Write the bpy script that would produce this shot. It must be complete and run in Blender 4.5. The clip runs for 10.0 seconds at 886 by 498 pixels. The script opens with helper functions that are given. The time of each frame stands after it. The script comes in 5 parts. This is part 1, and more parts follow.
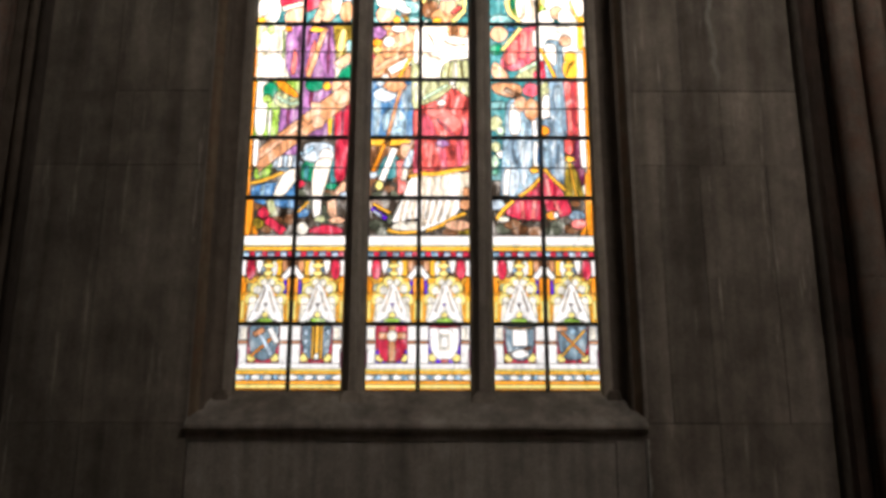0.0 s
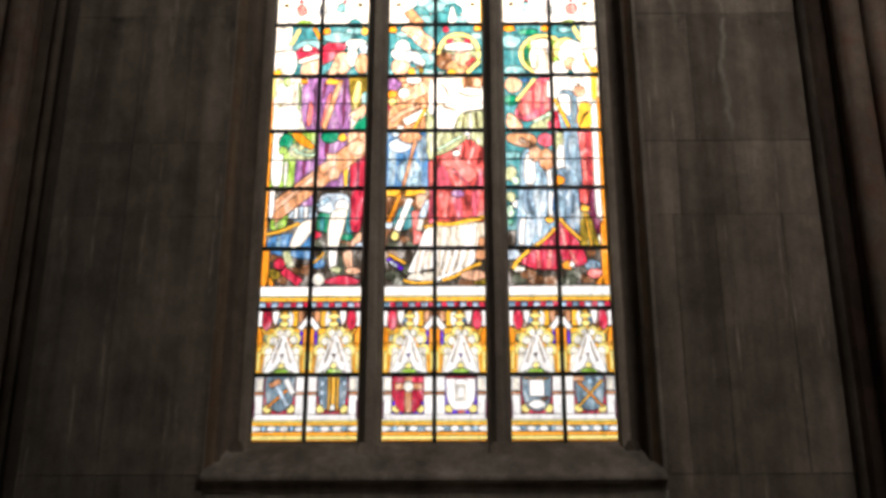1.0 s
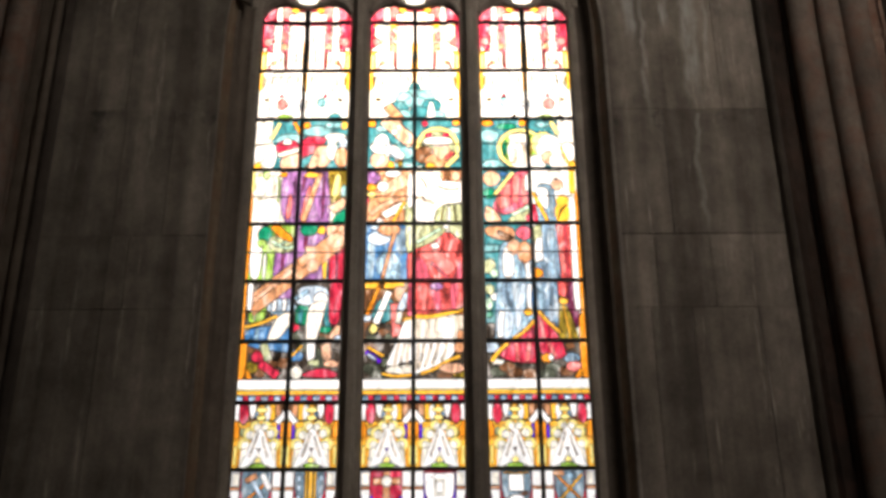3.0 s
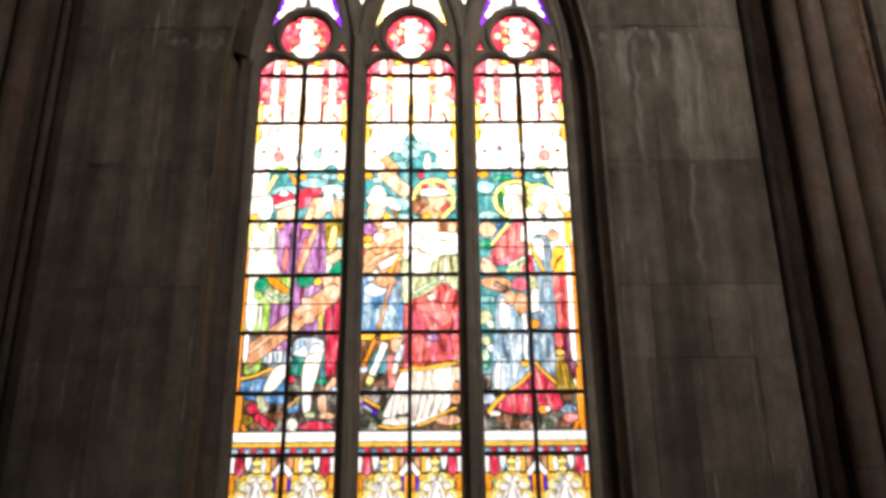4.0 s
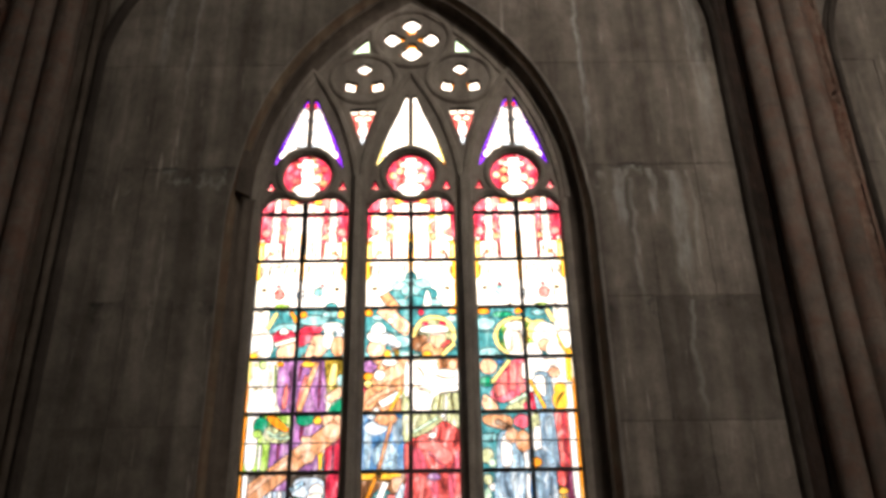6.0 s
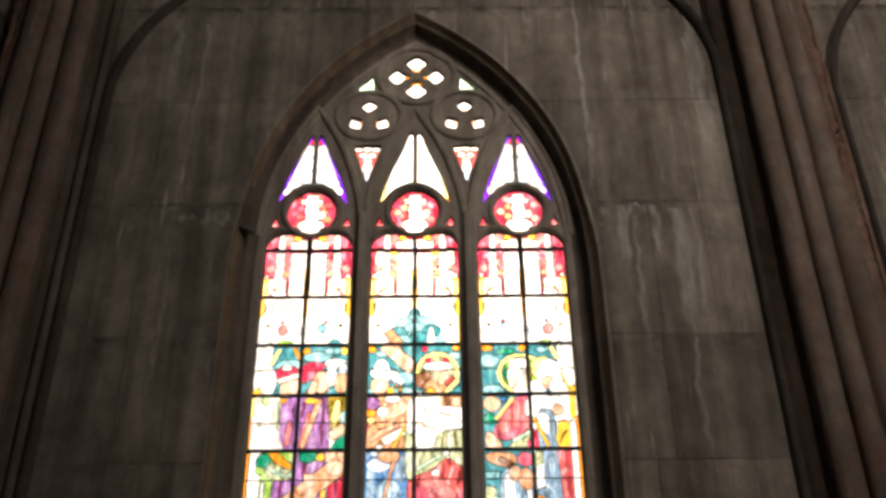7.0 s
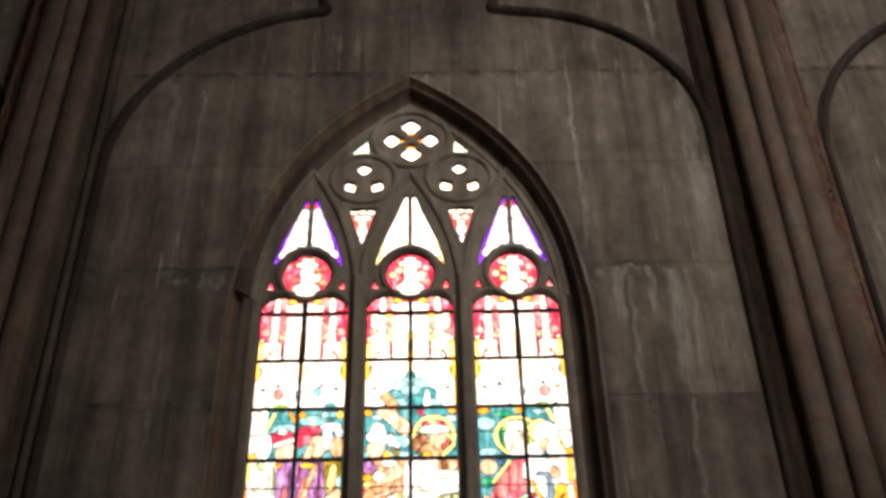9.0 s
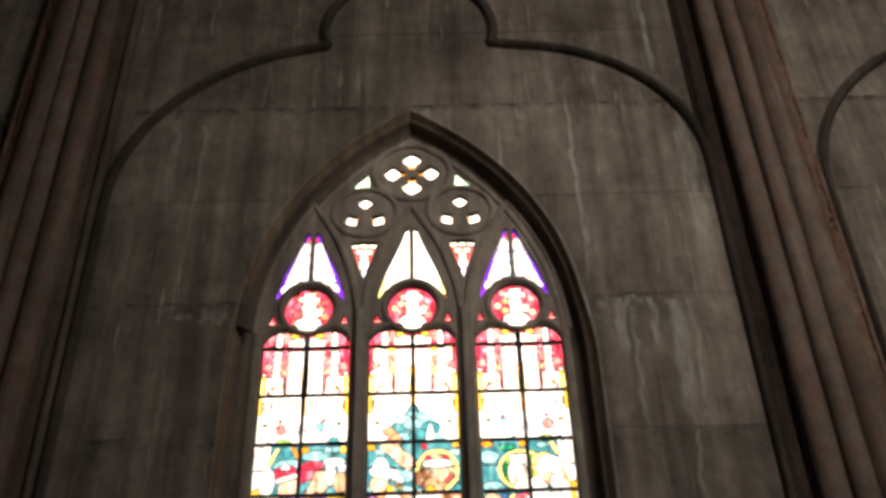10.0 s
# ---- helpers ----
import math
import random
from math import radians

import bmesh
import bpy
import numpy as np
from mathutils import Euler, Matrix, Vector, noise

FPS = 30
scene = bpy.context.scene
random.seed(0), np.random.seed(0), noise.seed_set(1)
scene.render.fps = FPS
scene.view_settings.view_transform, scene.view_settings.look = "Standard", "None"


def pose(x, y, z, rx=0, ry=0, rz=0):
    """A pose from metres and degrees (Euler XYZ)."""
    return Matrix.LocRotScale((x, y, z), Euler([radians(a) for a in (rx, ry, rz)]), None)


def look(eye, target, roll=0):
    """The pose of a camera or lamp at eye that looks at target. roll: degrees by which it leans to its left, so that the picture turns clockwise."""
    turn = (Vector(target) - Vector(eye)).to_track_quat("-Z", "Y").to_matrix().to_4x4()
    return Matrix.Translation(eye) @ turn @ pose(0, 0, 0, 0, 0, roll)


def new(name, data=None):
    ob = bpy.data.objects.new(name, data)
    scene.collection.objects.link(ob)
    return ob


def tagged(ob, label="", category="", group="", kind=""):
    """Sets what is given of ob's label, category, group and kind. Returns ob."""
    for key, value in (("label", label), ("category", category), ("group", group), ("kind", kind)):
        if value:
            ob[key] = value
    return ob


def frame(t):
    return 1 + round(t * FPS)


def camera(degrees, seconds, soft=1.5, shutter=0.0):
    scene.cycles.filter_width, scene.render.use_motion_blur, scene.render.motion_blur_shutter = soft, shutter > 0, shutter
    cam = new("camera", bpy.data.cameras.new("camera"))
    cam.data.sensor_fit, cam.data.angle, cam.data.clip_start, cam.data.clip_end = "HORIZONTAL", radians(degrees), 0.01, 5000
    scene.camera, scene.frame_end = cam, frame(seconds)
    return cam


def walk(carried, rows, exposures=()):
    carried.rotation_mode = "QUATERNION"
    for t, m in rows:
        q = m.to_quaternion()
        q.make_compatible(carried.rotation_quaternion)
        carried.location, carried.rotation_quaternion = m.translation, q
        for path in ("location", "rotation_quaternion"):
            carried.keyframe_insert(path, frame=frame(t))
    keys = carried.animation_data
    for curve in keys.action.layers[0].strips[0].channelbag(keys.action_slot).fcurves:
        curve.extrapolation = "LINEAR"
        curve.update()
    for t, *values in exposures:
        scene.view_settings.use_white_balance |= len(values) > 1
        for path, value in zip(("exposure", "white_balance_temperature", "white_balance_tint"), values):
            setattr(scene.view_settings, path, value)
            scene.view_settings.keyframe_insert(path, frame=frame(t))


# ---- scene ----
# Camera: stands on the church floor and tilts slowly up the window.
EYE = (0.212, -10.771, 1.595)
cam = camera(39.45, 10.0, soft=3.6)


def aim(turn, tilt, roll):
    a, b = radians(turn), radians(tilt)
    way = Vector((math.sin(a) * math.cos(b), math.cos(a) * math.cos(b), math.sin(b)))
    return look(EYE, Vector(EYE) + way * 10, roll)


PATH = [
    (0.0, 0.07, 20.69, 0.07), (0.5, -0.59, 21.82, -0.06), (1.0, -0.72, 23.01, 0.01), (1.5, -0.31, 24.15, -0.06),
    (2.0, 0.22, 25.24, -0.09), (2.5, 0.36, 26.22, -0.32), (2.7, 0.35, 26.66, -0.40), (3.8, 0.53, 29.10, -0.58), (4.0, 0.61, 29.67, -0.66), (4.5, 0.71, 31.45, -1.06),
    (5.0, 0.78, 32.86, -1.26), (5.5, 0.72, 34.43, -1.19), (6.0, 0.71, 36.01, -1.10), (6.2, 0.69, 36.52, -1.15), (7.3, 0.48, 38.06, -0.68), (7.5, 0.53, 38.32, -0.78),
    (8.0, 0.58, 38.90, -0.97), (8.5, 0.75, 39.73, -1.25), (9.0, 0.87, 40.59, -1.41), (9.5, 0.90, 41.42, -1.78),
    (10.0, 0.83, 42.13, -1.91)]
walk(cam, [(t, aim(a, b, c)) for t, a, b, c in PATH],
     exposures=[(0.0, 0.0), (10.0, 0.0)])

# World and lights
world = bpy.data.worlds.new("sky")
scene.world = world
world.use_nodes = True
wn = world.node_tree
sky = wn.nodes.new("ShaderNodeTexSky")
sky.sky_type = "NISHITA"
sky.sun_disc = False
SUN_HEIGHT, SUN_TURN = radians(44.9), radians(-1.1)   # low foil of the quatrefoil, as seen from the floor
sky.sun_elevation = SUN_HEIGHT
sky.sun_rotation = SUN_TURN
sky.air_density, sky.dust_density, sky.ozone_density = 1.0, 4.0, 1.0
wn.nodes["Background"].inputs["Strength"].default_value = 0.112
wn.links.new(sky.outputs[0], wn.nodes["Background"].inputs["Color"])

sun_data = bpy.data.lights.new("sun", "SUN")
sun_data.energy, sun_data.angle, sun_data.color = 5.0, radians(0.5), (1.0, 0.95, 0.87)
sun = new("sun", sun_data)
SUN_FROM = Vector((math.sin(SUN_TURN) * math.cos(SUN_HEIGHT), math.cos(SUN_TURN) * math.cos(SUN_HEIGHT), math.sin(SUN_HEIGHT)))
sun.matrix_world = look(SUN_FROM * 60, (0, 0, 6))


def area_lamp(name, place, target, wide, high, watts, colour, spread=180):
    data = bpy.data.lights.new(name, "AREA")
    data.shape, data.size, data.size_y = "RECTANGLE", wide, high
    data.energy, data.color, data.spread = watts, colour, radians(spread)
    ob = new(name, data)
    ob.matrix_world = look(place, target)
    return ob


# daylight of unseen windows across the aisle and in the east wall
area_lamp("window_light_south", (6.2, -12.4, 12.6), (2.4, 0, 9.4), 4.0, 9.0, 450, (1.0, 0.92, 0.83), 105)
area_lamp("window_light_east", (15.9, -8.0, 13.5), (0, -8.0, 13.0), 4.0, 8.0, 95, (1.0, 0.92, 0.83))
# unseen fill lamp, added to lighten the dark east jamb
area_lamp("fill_light_west", (-15.9, -8.0, 13.5), (0, -8.0, 11.0), 4.0, 8.0, 70, (1.0, 0.92, 0.83))


# ---- materials ----
def srgb(r, g, b):
    return tuple(((c / 255 + 0.055) / 1.055) ** 2.4 if c > 10 else c / 255 / 12.92 for c in (r, g, b))


class Nodes:
    def __init__(self, name):
        self.m = bpy.data.materials.new(name)
        self.m.use_nodes = True
        self.t = self.m.node_tree
        self.t.nodes.clear()
        self.out = self.t.nodes.new("ShaderNodeOutputMaterial")

    def add(self, kind, **values):
        n = self.t.nodes.new(kind)
        for k, v in values.items():
            if k in n.inputs:
                n.inputs[k].default_value = v
        return n

    def link(self, a, b):
        self.t.links.new(a, b)

    def coords(self, sx, sy, sz):
        g = self.add("ShaderNodeNewGeometry")
        m = self.add("ShaderNodeMapping")
        m.inputs["Scale"].default_value = (sx, sy, sz)
        self.link(g.outputs["Position"], m.inputs["Vector"])
        return m.outputs[0]

    def noise(self, vec, scale, detail=4.0, rough=0.6):
        n = self.add("ShaderNodeTexNoise", Scale=scale, Detail=detail, Roughness=rough)
        self.link(vec, n.inputs["Vector"])
        return n.outputs["Fac"]

    def ramp(self, fac, a, b, ca, cb):
        r = self.add("ShaderNodeValToRGB")
        r.color_ramp.elements[0].position, r.color_ramp.elements[1].position = a, b
        r.color_ramp.elements[0].color, r.color_ramp.elements[1].color = (*ca, 1), (*cb, 1)
        self.link(fac, r.inputs[0])
        return r.outputs[0]

    def mix(self, a, b, fac, blend="MIX"):
        n = self.t.nodes.new("ShaderNodeMix")
        n.data_type, n.blend_type = "RGBA", blend
        for src, i in ((fac, 0), (a, 6), (b, 7)):
            if isinstance(src, (int, float)):
                n.inputs[i].default_value = src
            elif isinstance(src, tuple):
                n.inputs[i].default_value = (*src, 1)
            else:
                self.link(src, n.inputs[i])
        return n.outputs[2]


def stone(name, dark, light, red=0.0, tint=0.35, rough=0.88, bump=0.5, pale=0.4, joints=False):
    k = Nodes(name)
    p = k.coords(1, 1, 1)
    tall = k.coords(1.9, 1.9, 0.17)
    col = k.ramp(k.noise(p, 0.9, 5, 0.62), 0.3, 0.72, dark, light)
    # soot runs and washed-out streaks down the face
    runs = k.ramp(k.noise(tall, 1.5, 3, 0.5), 0.36, 0.64, (0.50, 0.48, 0.46), (1.12, 1.10, 1.08))
    blot = k.ramp(k.noise(p, 3.1, 5, 0.62), 0.32, 0.68, (0.70, 0.69, 0.68), (1.20, 1.19, 1.17))
    col = k.mix(col, blot, 0.45, "MULTIPLY")
    col = k.mix(col, runs, 0.75, "MULTIPLY")
    thin = k.ramp(k.noise(k.coords(4.5, 4.5, 0.10), 1.4, 4, 0.6), 0.34, 0.66, (0.62, 0.61, 0.60), (1.22, 1.21, 1.20))
    col = k.mix(col, thin, 0.5, "MULTIPLY")
    mottle = k.ramp(k.noise(k.coords(1, 1, 0.6), 8, 8, 0.74), 0.34, 0.66, (0.70, 0.69, 0.69), (1.24, 1.23, 1.22))
    col = k.mix(col, mottle, 0.6, "MULTIPLY")
    soot = k.ramp(k.noise(k.coords(2.2, 2.2, 0.26), 2.3, 8, 0.72), 0.56, 0.68, (0, 0, 0), (0.4, 0.4, 0.4))
    col = k.mix(col, tuple(c * 0.45 for c in dark), soot)
    lime = k.ramp(k.noise(k.coords(2.8, 2.8, 0.20), 3.1, 8, 0.70), 0.585, 0.66, (0, 0, 0), (pale, pale, pale))
    col = k.mix(col, tuple(min(1, c * 1.5) for c in light), lime)
    wash = k.ramp(k.noise(tall, 3.4, 4, 0.6), 0.58, 0.74, (0, 0, 0), (1, 1, 1))
    col = k.mix(col, tuple(min(1, c * 1.75) for c in light), k.mix((0, 0, 0), wash, pale * 0.2), "MIX")
    fine = k.ramp(k.noise(p, 40, 8, 0.78), 0.32, 0.68, (0.72, 0.71, 0.71), (1.22, 1.21, 1.20))
    col = k.mix(col, fine, 0.8, "MULTIPLY")
    if red:
        patch = k.ramp(k.noise(p, 4.2, 5, 0.65), 0.44, 0.64, (0, 0, 0), (red, red, red))
        col = k.mix(col, (0.20, 0.085, 0.055), patch)
    if joints:
        # black crust along two bed joints, and lime that has run down below them
        z = k.add("ShaderNodeSeparateXYZ")
        k.link(p, z.inputs[0])
        ragged = k.noise(k.coords(1.7, 1.7, 1.2), 1.6, 7, 0.72)
        for level, reach, colour, lo, hi in ((13.48, 0.15, (0.045, 0.040, 0.036), 0.44, 0.57), (10.30, 0.10, (0.050, 0.045, 0.040), 0.47, 0.62),
                                             (10.27, 0.75, (0.42, 0.40, 0.37), 0.57, 0.66), (13.42, 0.9, (0.36, 0.34, 0.31), 0.60, 0.70), (8.53, 0.6, (0.055, 0.050, 0.045), 0.54, 0.66)):
            r = k.add("ShaderNodeMapRange")
            r.interpolation_type = "SMOOTHSTEP"
            k.link(z.outputs[2], r.inputs[0])
            r.inputs[1].default_value, r.inputs[2].default_value = level - reach, level - 0.01
            top = k.add("ShaderNodeMath")
            top.operation = "LESS_THAN"
            top.inputs[1].default_value = level + 0.02
            k.link(z.outputs[2], top.inputs[0])
            a = k.add("ShaderNodeMath")
            a.operation = "MULTIPLY"
            k.link(r.outputs[0], a.inputs[0])
            k.link(top.outputs[0], a.inputs[1])
            b = k.add("ShaderNodeMath")
            b.operation = "MULTIPLY"
            k.link(a.outputs[0], b.inputs[0])
            k.link(k.ramp(ragged, lo, hi, (0, 0, 0), (0.8, 0.8, 0.8)), b.inputs[1])
            col = k.mix(col, colour, b.outputs[0])
        # single runs of lime down the face
        sway = k.noise(k.coords(0.3, 0.3, 0.9), 2.0, 4, 0.6)
        broken = k.noise(k.coords(7, 7, 1.6), 2.2, 6, 0.7)

        def math_node(op, a, b):
            n = k.add("ShaderNodeMath")
            n.operation = op
            for i, v in enumerate((a, b)):
                if isinstance(v, (int, float)):
                    n.inputs[i].default_value = v
                else:
                    k.link(v, n.inputs[i])
            return n.outputs[0]

        def step(v, a, b):
            r = k.add("ShaderNodeMapRange")
            r.interpolation_type = "SMOOTHSTEP"
            k.link(v, r.inputs[0])
            r.inputs[1].default_value, r.inputs[2].default_value = a, b
            return r.outputs[0]

        x = math_node("ADD", z.outputs[0], math_node("MULTIPLY", math_node("SUBTRACT", sway, 0.5), 0.22))
        for xc, half, z0, z1, amount in ((3.40, 0.08, 10.4, 13.3, 0.42), (3.30, 0.03, 10.6, 12.9, 0.4), (3.17, 0.045, 13.9, 15.9, 0.85), (1.99, 0.035, 10.25, 12.9, 0.8), (2.87, 0.10, 8.50, 10.2, 0.6), (2.83, 0.03, 7.0, 8.5, 0.6), (2.38, 0.03, 8.2, 10.1, 0.5), (3.05, 0.02, 9.0, 10.2, 0.4),
                                         (2.26, 0.07, 9.30, 10.24, 0.7), (2.62, 0.05, 9.5, 10.24, 0.6), (1.69, 0.035, 2.5, 3.75, 0.9), (1.95, 0.03, 2.5, 3.8, 0.7), (-2.9, 0.06, 11.6, 13.3, 0.5), (-2.55, 0.03, 11.2, 13.2, 0.5), (0.95, 0.04, 2.5, 3.7, 0.4)):
            away = math_node("ABSOLUTE", math_node("SUBTRACT", x, xc), 0.0)
            m = math_node("SUBTRACT", 1.0, step(away, half * 0.4, half * 1.15))
            m = math_node("MULTIPLY", m, math_node("MULTIPLY", step(z.outputs[2], z0, z0 + 0.35 * (z1 - z0)), math_node("LESS_THAN", z.outputs[2], z1)))
            m = math_node("MULTIPLY", math_node("MULTIPLY", m, k.ramp(broken, 0.36, 0.60, (0.15, 0.15, 0.15), (1, 1, 1))), amount)
            col = k.mix(col, (0.46, 0.435, 0.41), m)
    info = k.add("ShaderNodeObjectInfo")
    each = k.ramp(info.outputs["Random"], 0, 1, (1 - tint, 1 - tint, 1 - tint * 1.05), (1 + tint * 0.5, 1 + tint * 0.48, 1 + tint * 0.44))
    col = k.mix(col, each, 1.0, "MULTIPLY")
    col = k.mix(col, info.outputs["Color"], 1.0, "MULTIPLY")
    b = k.add("ShaderNodeBsdfPrincipled", Roughness=rough)
    b.inputs["Specular IOR Level"].default_value = 0.12
    k.link(col, b.inputs["Base Color"])
    bp = k.add("ShaderNodeBump", Strength=bump, Distance=0.012)
    h = k.mix(k.noise(p, 9, 6, 0.7), k.noise(p, 55, 4, 0.7), 0.35)
    k.link(h, bp.inputs["Height"])
    k.link(bp.outputs[0], b.inputs["Normal"])
    k.link(b.outputs[0], k.out.inputs["Surface"])
    return k.m


ASHLAR = stone("ashlar_stone", (0.152, 0.129, 0.115), (0.338, 0.291, 0.259), tint=0.16, joints=True, pale=0.6)
JAMB = stone("dark_jamb_stone", (0.105, 0.086, 0.071), (0.205, 0.170, 0.141), tint=0.05, pale=0.3)
# paler than the wall stone: glare around the glass is put into its colour
TRACERY = stone("tracery_stone", (0.300, 0.262, 0.226), (0.450, 0.400, 0.348), tint=0.05, pale=0.2)
SHAFT = stone("shaft_stone", (0.130, 0.106, 0.091), (0.255, 0.208, 0.178), red=0.42, tint=0.07, bump=0.9, pale=0.3)
REDSTONE = stone("weathered_red_stone", (0.150, 0.090, 0.068), (0.300, 0.225, 0.185), red=0.6, tint=0.1, bump=1.0, pale=0.6)
# brown chamfer, with the light on it put into a paler tone than JAMB
CHAMFER = stone("lit_brown_chamfer_stone", (0.150, 0.112, 0.078), (0.290, 0.222, 0.158), red=0.3, tint=0.05, pale=0.3)
# shade of the pier recess is put into this near-black reddish colour
SHADED_RECESS = stone("reddish_shaded_recess_stone", (0.030, 0.023, 0.020), (0.066, 0.049, 0.041), red=0.10, tint=0.05, pale=0.2)
ARRIS = stone("pale_arris_stone", (0.26, 0.23, 0.205), (0.44, 0.40, 0.36), tint=0.05, pale=0.6)
MOULD = stone("dark_moulding_stone", (0.052, 0.044, 0.038), (0.105, 0.088, 0.076), tint=0.05, pale=0.15)
# light missing on the sill and apron is put into this paler stone
SILLSTONE = stone("lightened_sill_stone", (0.255, 0.232, 0.208), (0.385, 0.350, 0.316), tint=0.02, pale=0.15)
FLOOR = stone("floor_stone", (0.30, 0.28, 0.25), (0.48, 0.45, 0.41), tint=0.05)


def metal(name, colour, rough=0.6):
    k = Nodes(name)
    p = k.coords(1, 1, 1)
    col = k.ramp(k.noise(p, 30, 4), 0.3, 0.7, tuple(c * 0.6 for c in colour), tuple(c * 1.4 for c in colour))
    b = k.add("ShaderNodeBsdfPrincipled", Roughness=rough, Metallic=0.6)
    k.link(col, b.inputs["Base Color"])
    k.link(b.outputs[0], k.out.inputs["Surface"])
    return k.m


IRON = metal("wrought_iron", (0.020, 0.019, 0.018))
LEAD = metal("lead_came", (0.035, 0.034, 0.034))

GLASS = {}


DRAPERY = "purple plum crimson red rose blue sky steel pale sage olive lime linen cream".split()


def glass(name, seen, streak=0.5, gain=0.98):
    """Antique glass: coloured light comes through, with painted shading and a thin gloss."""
    k = Nodes("glass_" + name)
    base = tuple(math.sqrt(min(0.97, c / gain)) for c in srgb(*seen))
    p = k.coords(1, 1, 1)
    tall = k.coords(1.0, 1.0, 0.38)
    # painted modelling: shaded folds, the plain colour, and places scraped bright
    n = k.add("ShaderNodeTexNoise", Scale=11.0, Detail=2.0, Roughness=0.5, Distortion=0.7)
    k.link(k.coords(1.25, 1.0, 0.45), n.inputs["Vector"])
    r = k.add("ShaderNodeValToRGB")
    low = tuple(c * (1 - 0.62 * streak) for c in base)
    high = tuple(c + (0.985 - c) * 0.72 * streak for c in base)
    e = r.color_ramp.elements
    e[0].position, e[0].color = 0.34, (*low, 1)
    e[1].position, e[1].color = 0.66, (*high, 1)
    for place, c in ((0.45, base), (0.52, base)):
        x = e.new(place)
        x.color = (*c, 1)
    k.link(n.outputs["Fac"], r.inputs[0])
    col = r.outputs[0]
    if name in DRAPERY:
        folds = k.ramp(k.noise(k.coords(30, 1, 4), 1.0, 2, 0.5), 0.38, 0.60, (1 - 0.28 * streak,) * 3, (1 + 0.10 * streak,) * 3)
        col = k.mix(col, folds, 1.0, "MULTIPLY")
    # fine brush lines
    n = k.noise(tall, 14, 3, 0.5)
    d = k.add("ShaderNodeMath")
    d.operation = "SUBTRACT"
    d.inputs[1].default_value = 0.5
    k.link(n, d.inputs[0])
    ab = k.add("ShaderNodeMath")
    ab.operation = "ABSOLUTE"
    k.link(d.outputs[0], ab.inputs[0])
    lines = k.ramp(ab.outputs[0], 0.0, 0.035, (1 - 0.25 * streak,) * 3, (1, 1, 1))
    col = k.mix(col, lines, 1.0, "MULTIPLY")
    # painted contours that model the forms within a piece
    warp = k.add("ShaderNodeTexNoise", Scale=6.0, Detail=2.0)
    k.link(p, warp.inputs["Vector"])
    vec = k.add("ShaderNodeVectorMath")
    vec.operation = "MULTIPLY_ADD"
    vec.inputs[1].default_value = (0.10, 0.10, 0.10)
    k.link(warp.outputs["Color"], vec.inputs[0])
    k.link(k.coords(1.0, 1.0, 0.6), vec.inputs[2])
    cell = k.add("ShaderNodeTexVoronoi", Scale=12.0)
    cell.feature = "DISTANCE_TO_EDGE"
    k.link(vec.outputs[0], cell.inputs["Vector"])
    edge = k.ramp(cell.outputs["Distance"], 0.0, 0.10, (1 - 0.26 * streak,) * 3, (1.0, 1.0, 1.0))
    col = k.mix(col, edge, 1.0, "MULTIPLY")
    info = k.add("ShaderNodeObjectInfo")
    each = k.ramp(info.outputs["Random"], 0, 1, (0.90, 0.90, 0.90), (1.0, 1.0, 1.0))
    col = k.mix(col, each, 1.0, "MULTIPLY")
    t = k.add("ShaderNodeBsdfTransparent")
    g = k.add("ShaderNodeBsdfGlossy", Roughness=0.15)
    s = k.add("ShaderNodeMixShader", Fac=0.03)
    k.link(col, t.inputs["Color"])
    k.link(t.outputs[0], s.inputs[1])
    k.link(g.outputs[0], s.inputs[2])
    k.link(s.outputs[0], k.out.inputs["Surface"])
    GLASS[name] = k.m


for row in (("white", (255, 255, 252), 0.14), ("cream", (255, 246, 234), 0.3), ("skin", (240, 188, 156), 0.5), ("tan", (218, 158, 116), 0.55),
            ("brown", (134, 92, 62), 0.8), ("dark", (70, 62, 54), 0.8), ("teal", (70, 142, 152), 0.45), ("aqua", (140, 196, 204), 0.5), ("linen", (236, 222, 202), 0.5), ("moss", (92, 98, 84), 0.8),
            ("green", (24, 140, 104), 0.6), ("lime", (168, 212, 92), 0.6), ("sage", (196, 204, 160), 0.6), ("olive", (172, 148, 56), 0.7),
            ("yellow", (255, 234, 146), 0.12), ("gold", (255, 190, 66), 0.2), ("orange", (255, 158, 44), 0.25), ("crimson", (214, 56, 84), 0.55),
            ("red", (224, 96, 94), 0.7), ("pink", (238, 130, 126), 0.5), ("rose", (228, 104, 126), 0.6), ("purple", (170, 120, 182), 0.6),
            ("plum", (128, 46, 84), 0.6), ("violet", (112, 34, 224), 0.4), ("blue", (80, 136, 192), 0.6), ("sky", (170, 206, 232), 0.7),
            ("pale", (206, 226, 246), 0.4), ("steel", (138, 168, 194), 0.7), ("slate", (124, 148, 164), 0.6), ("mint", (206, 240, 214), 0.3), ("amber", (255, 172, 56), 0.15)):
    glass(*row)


# ---- builders ----
def mesh_of(name, bm, material):
    bmesh.ops.recalc_face_normals(bm, faces=bm.faces[:])
    me = bpy.data.meshes.new(name)
    bm.to_mesh(me)
    bm.free()
    me.materials.append(material)
    return me


def part(name, bm, material, parent=None, label="", smooth=False):
    me = mesh_of(name, bm, material) if isinstance(bm, bmesh.types.BMesh) else bm
    if smooth:
        me.polygons.foreach_set("use_smooth", [True] * len(me.polygons))
        me.update()
    ob = new(name, me)
    ob.parent = parent
    if label:
        ob["label"] = label
    return ob


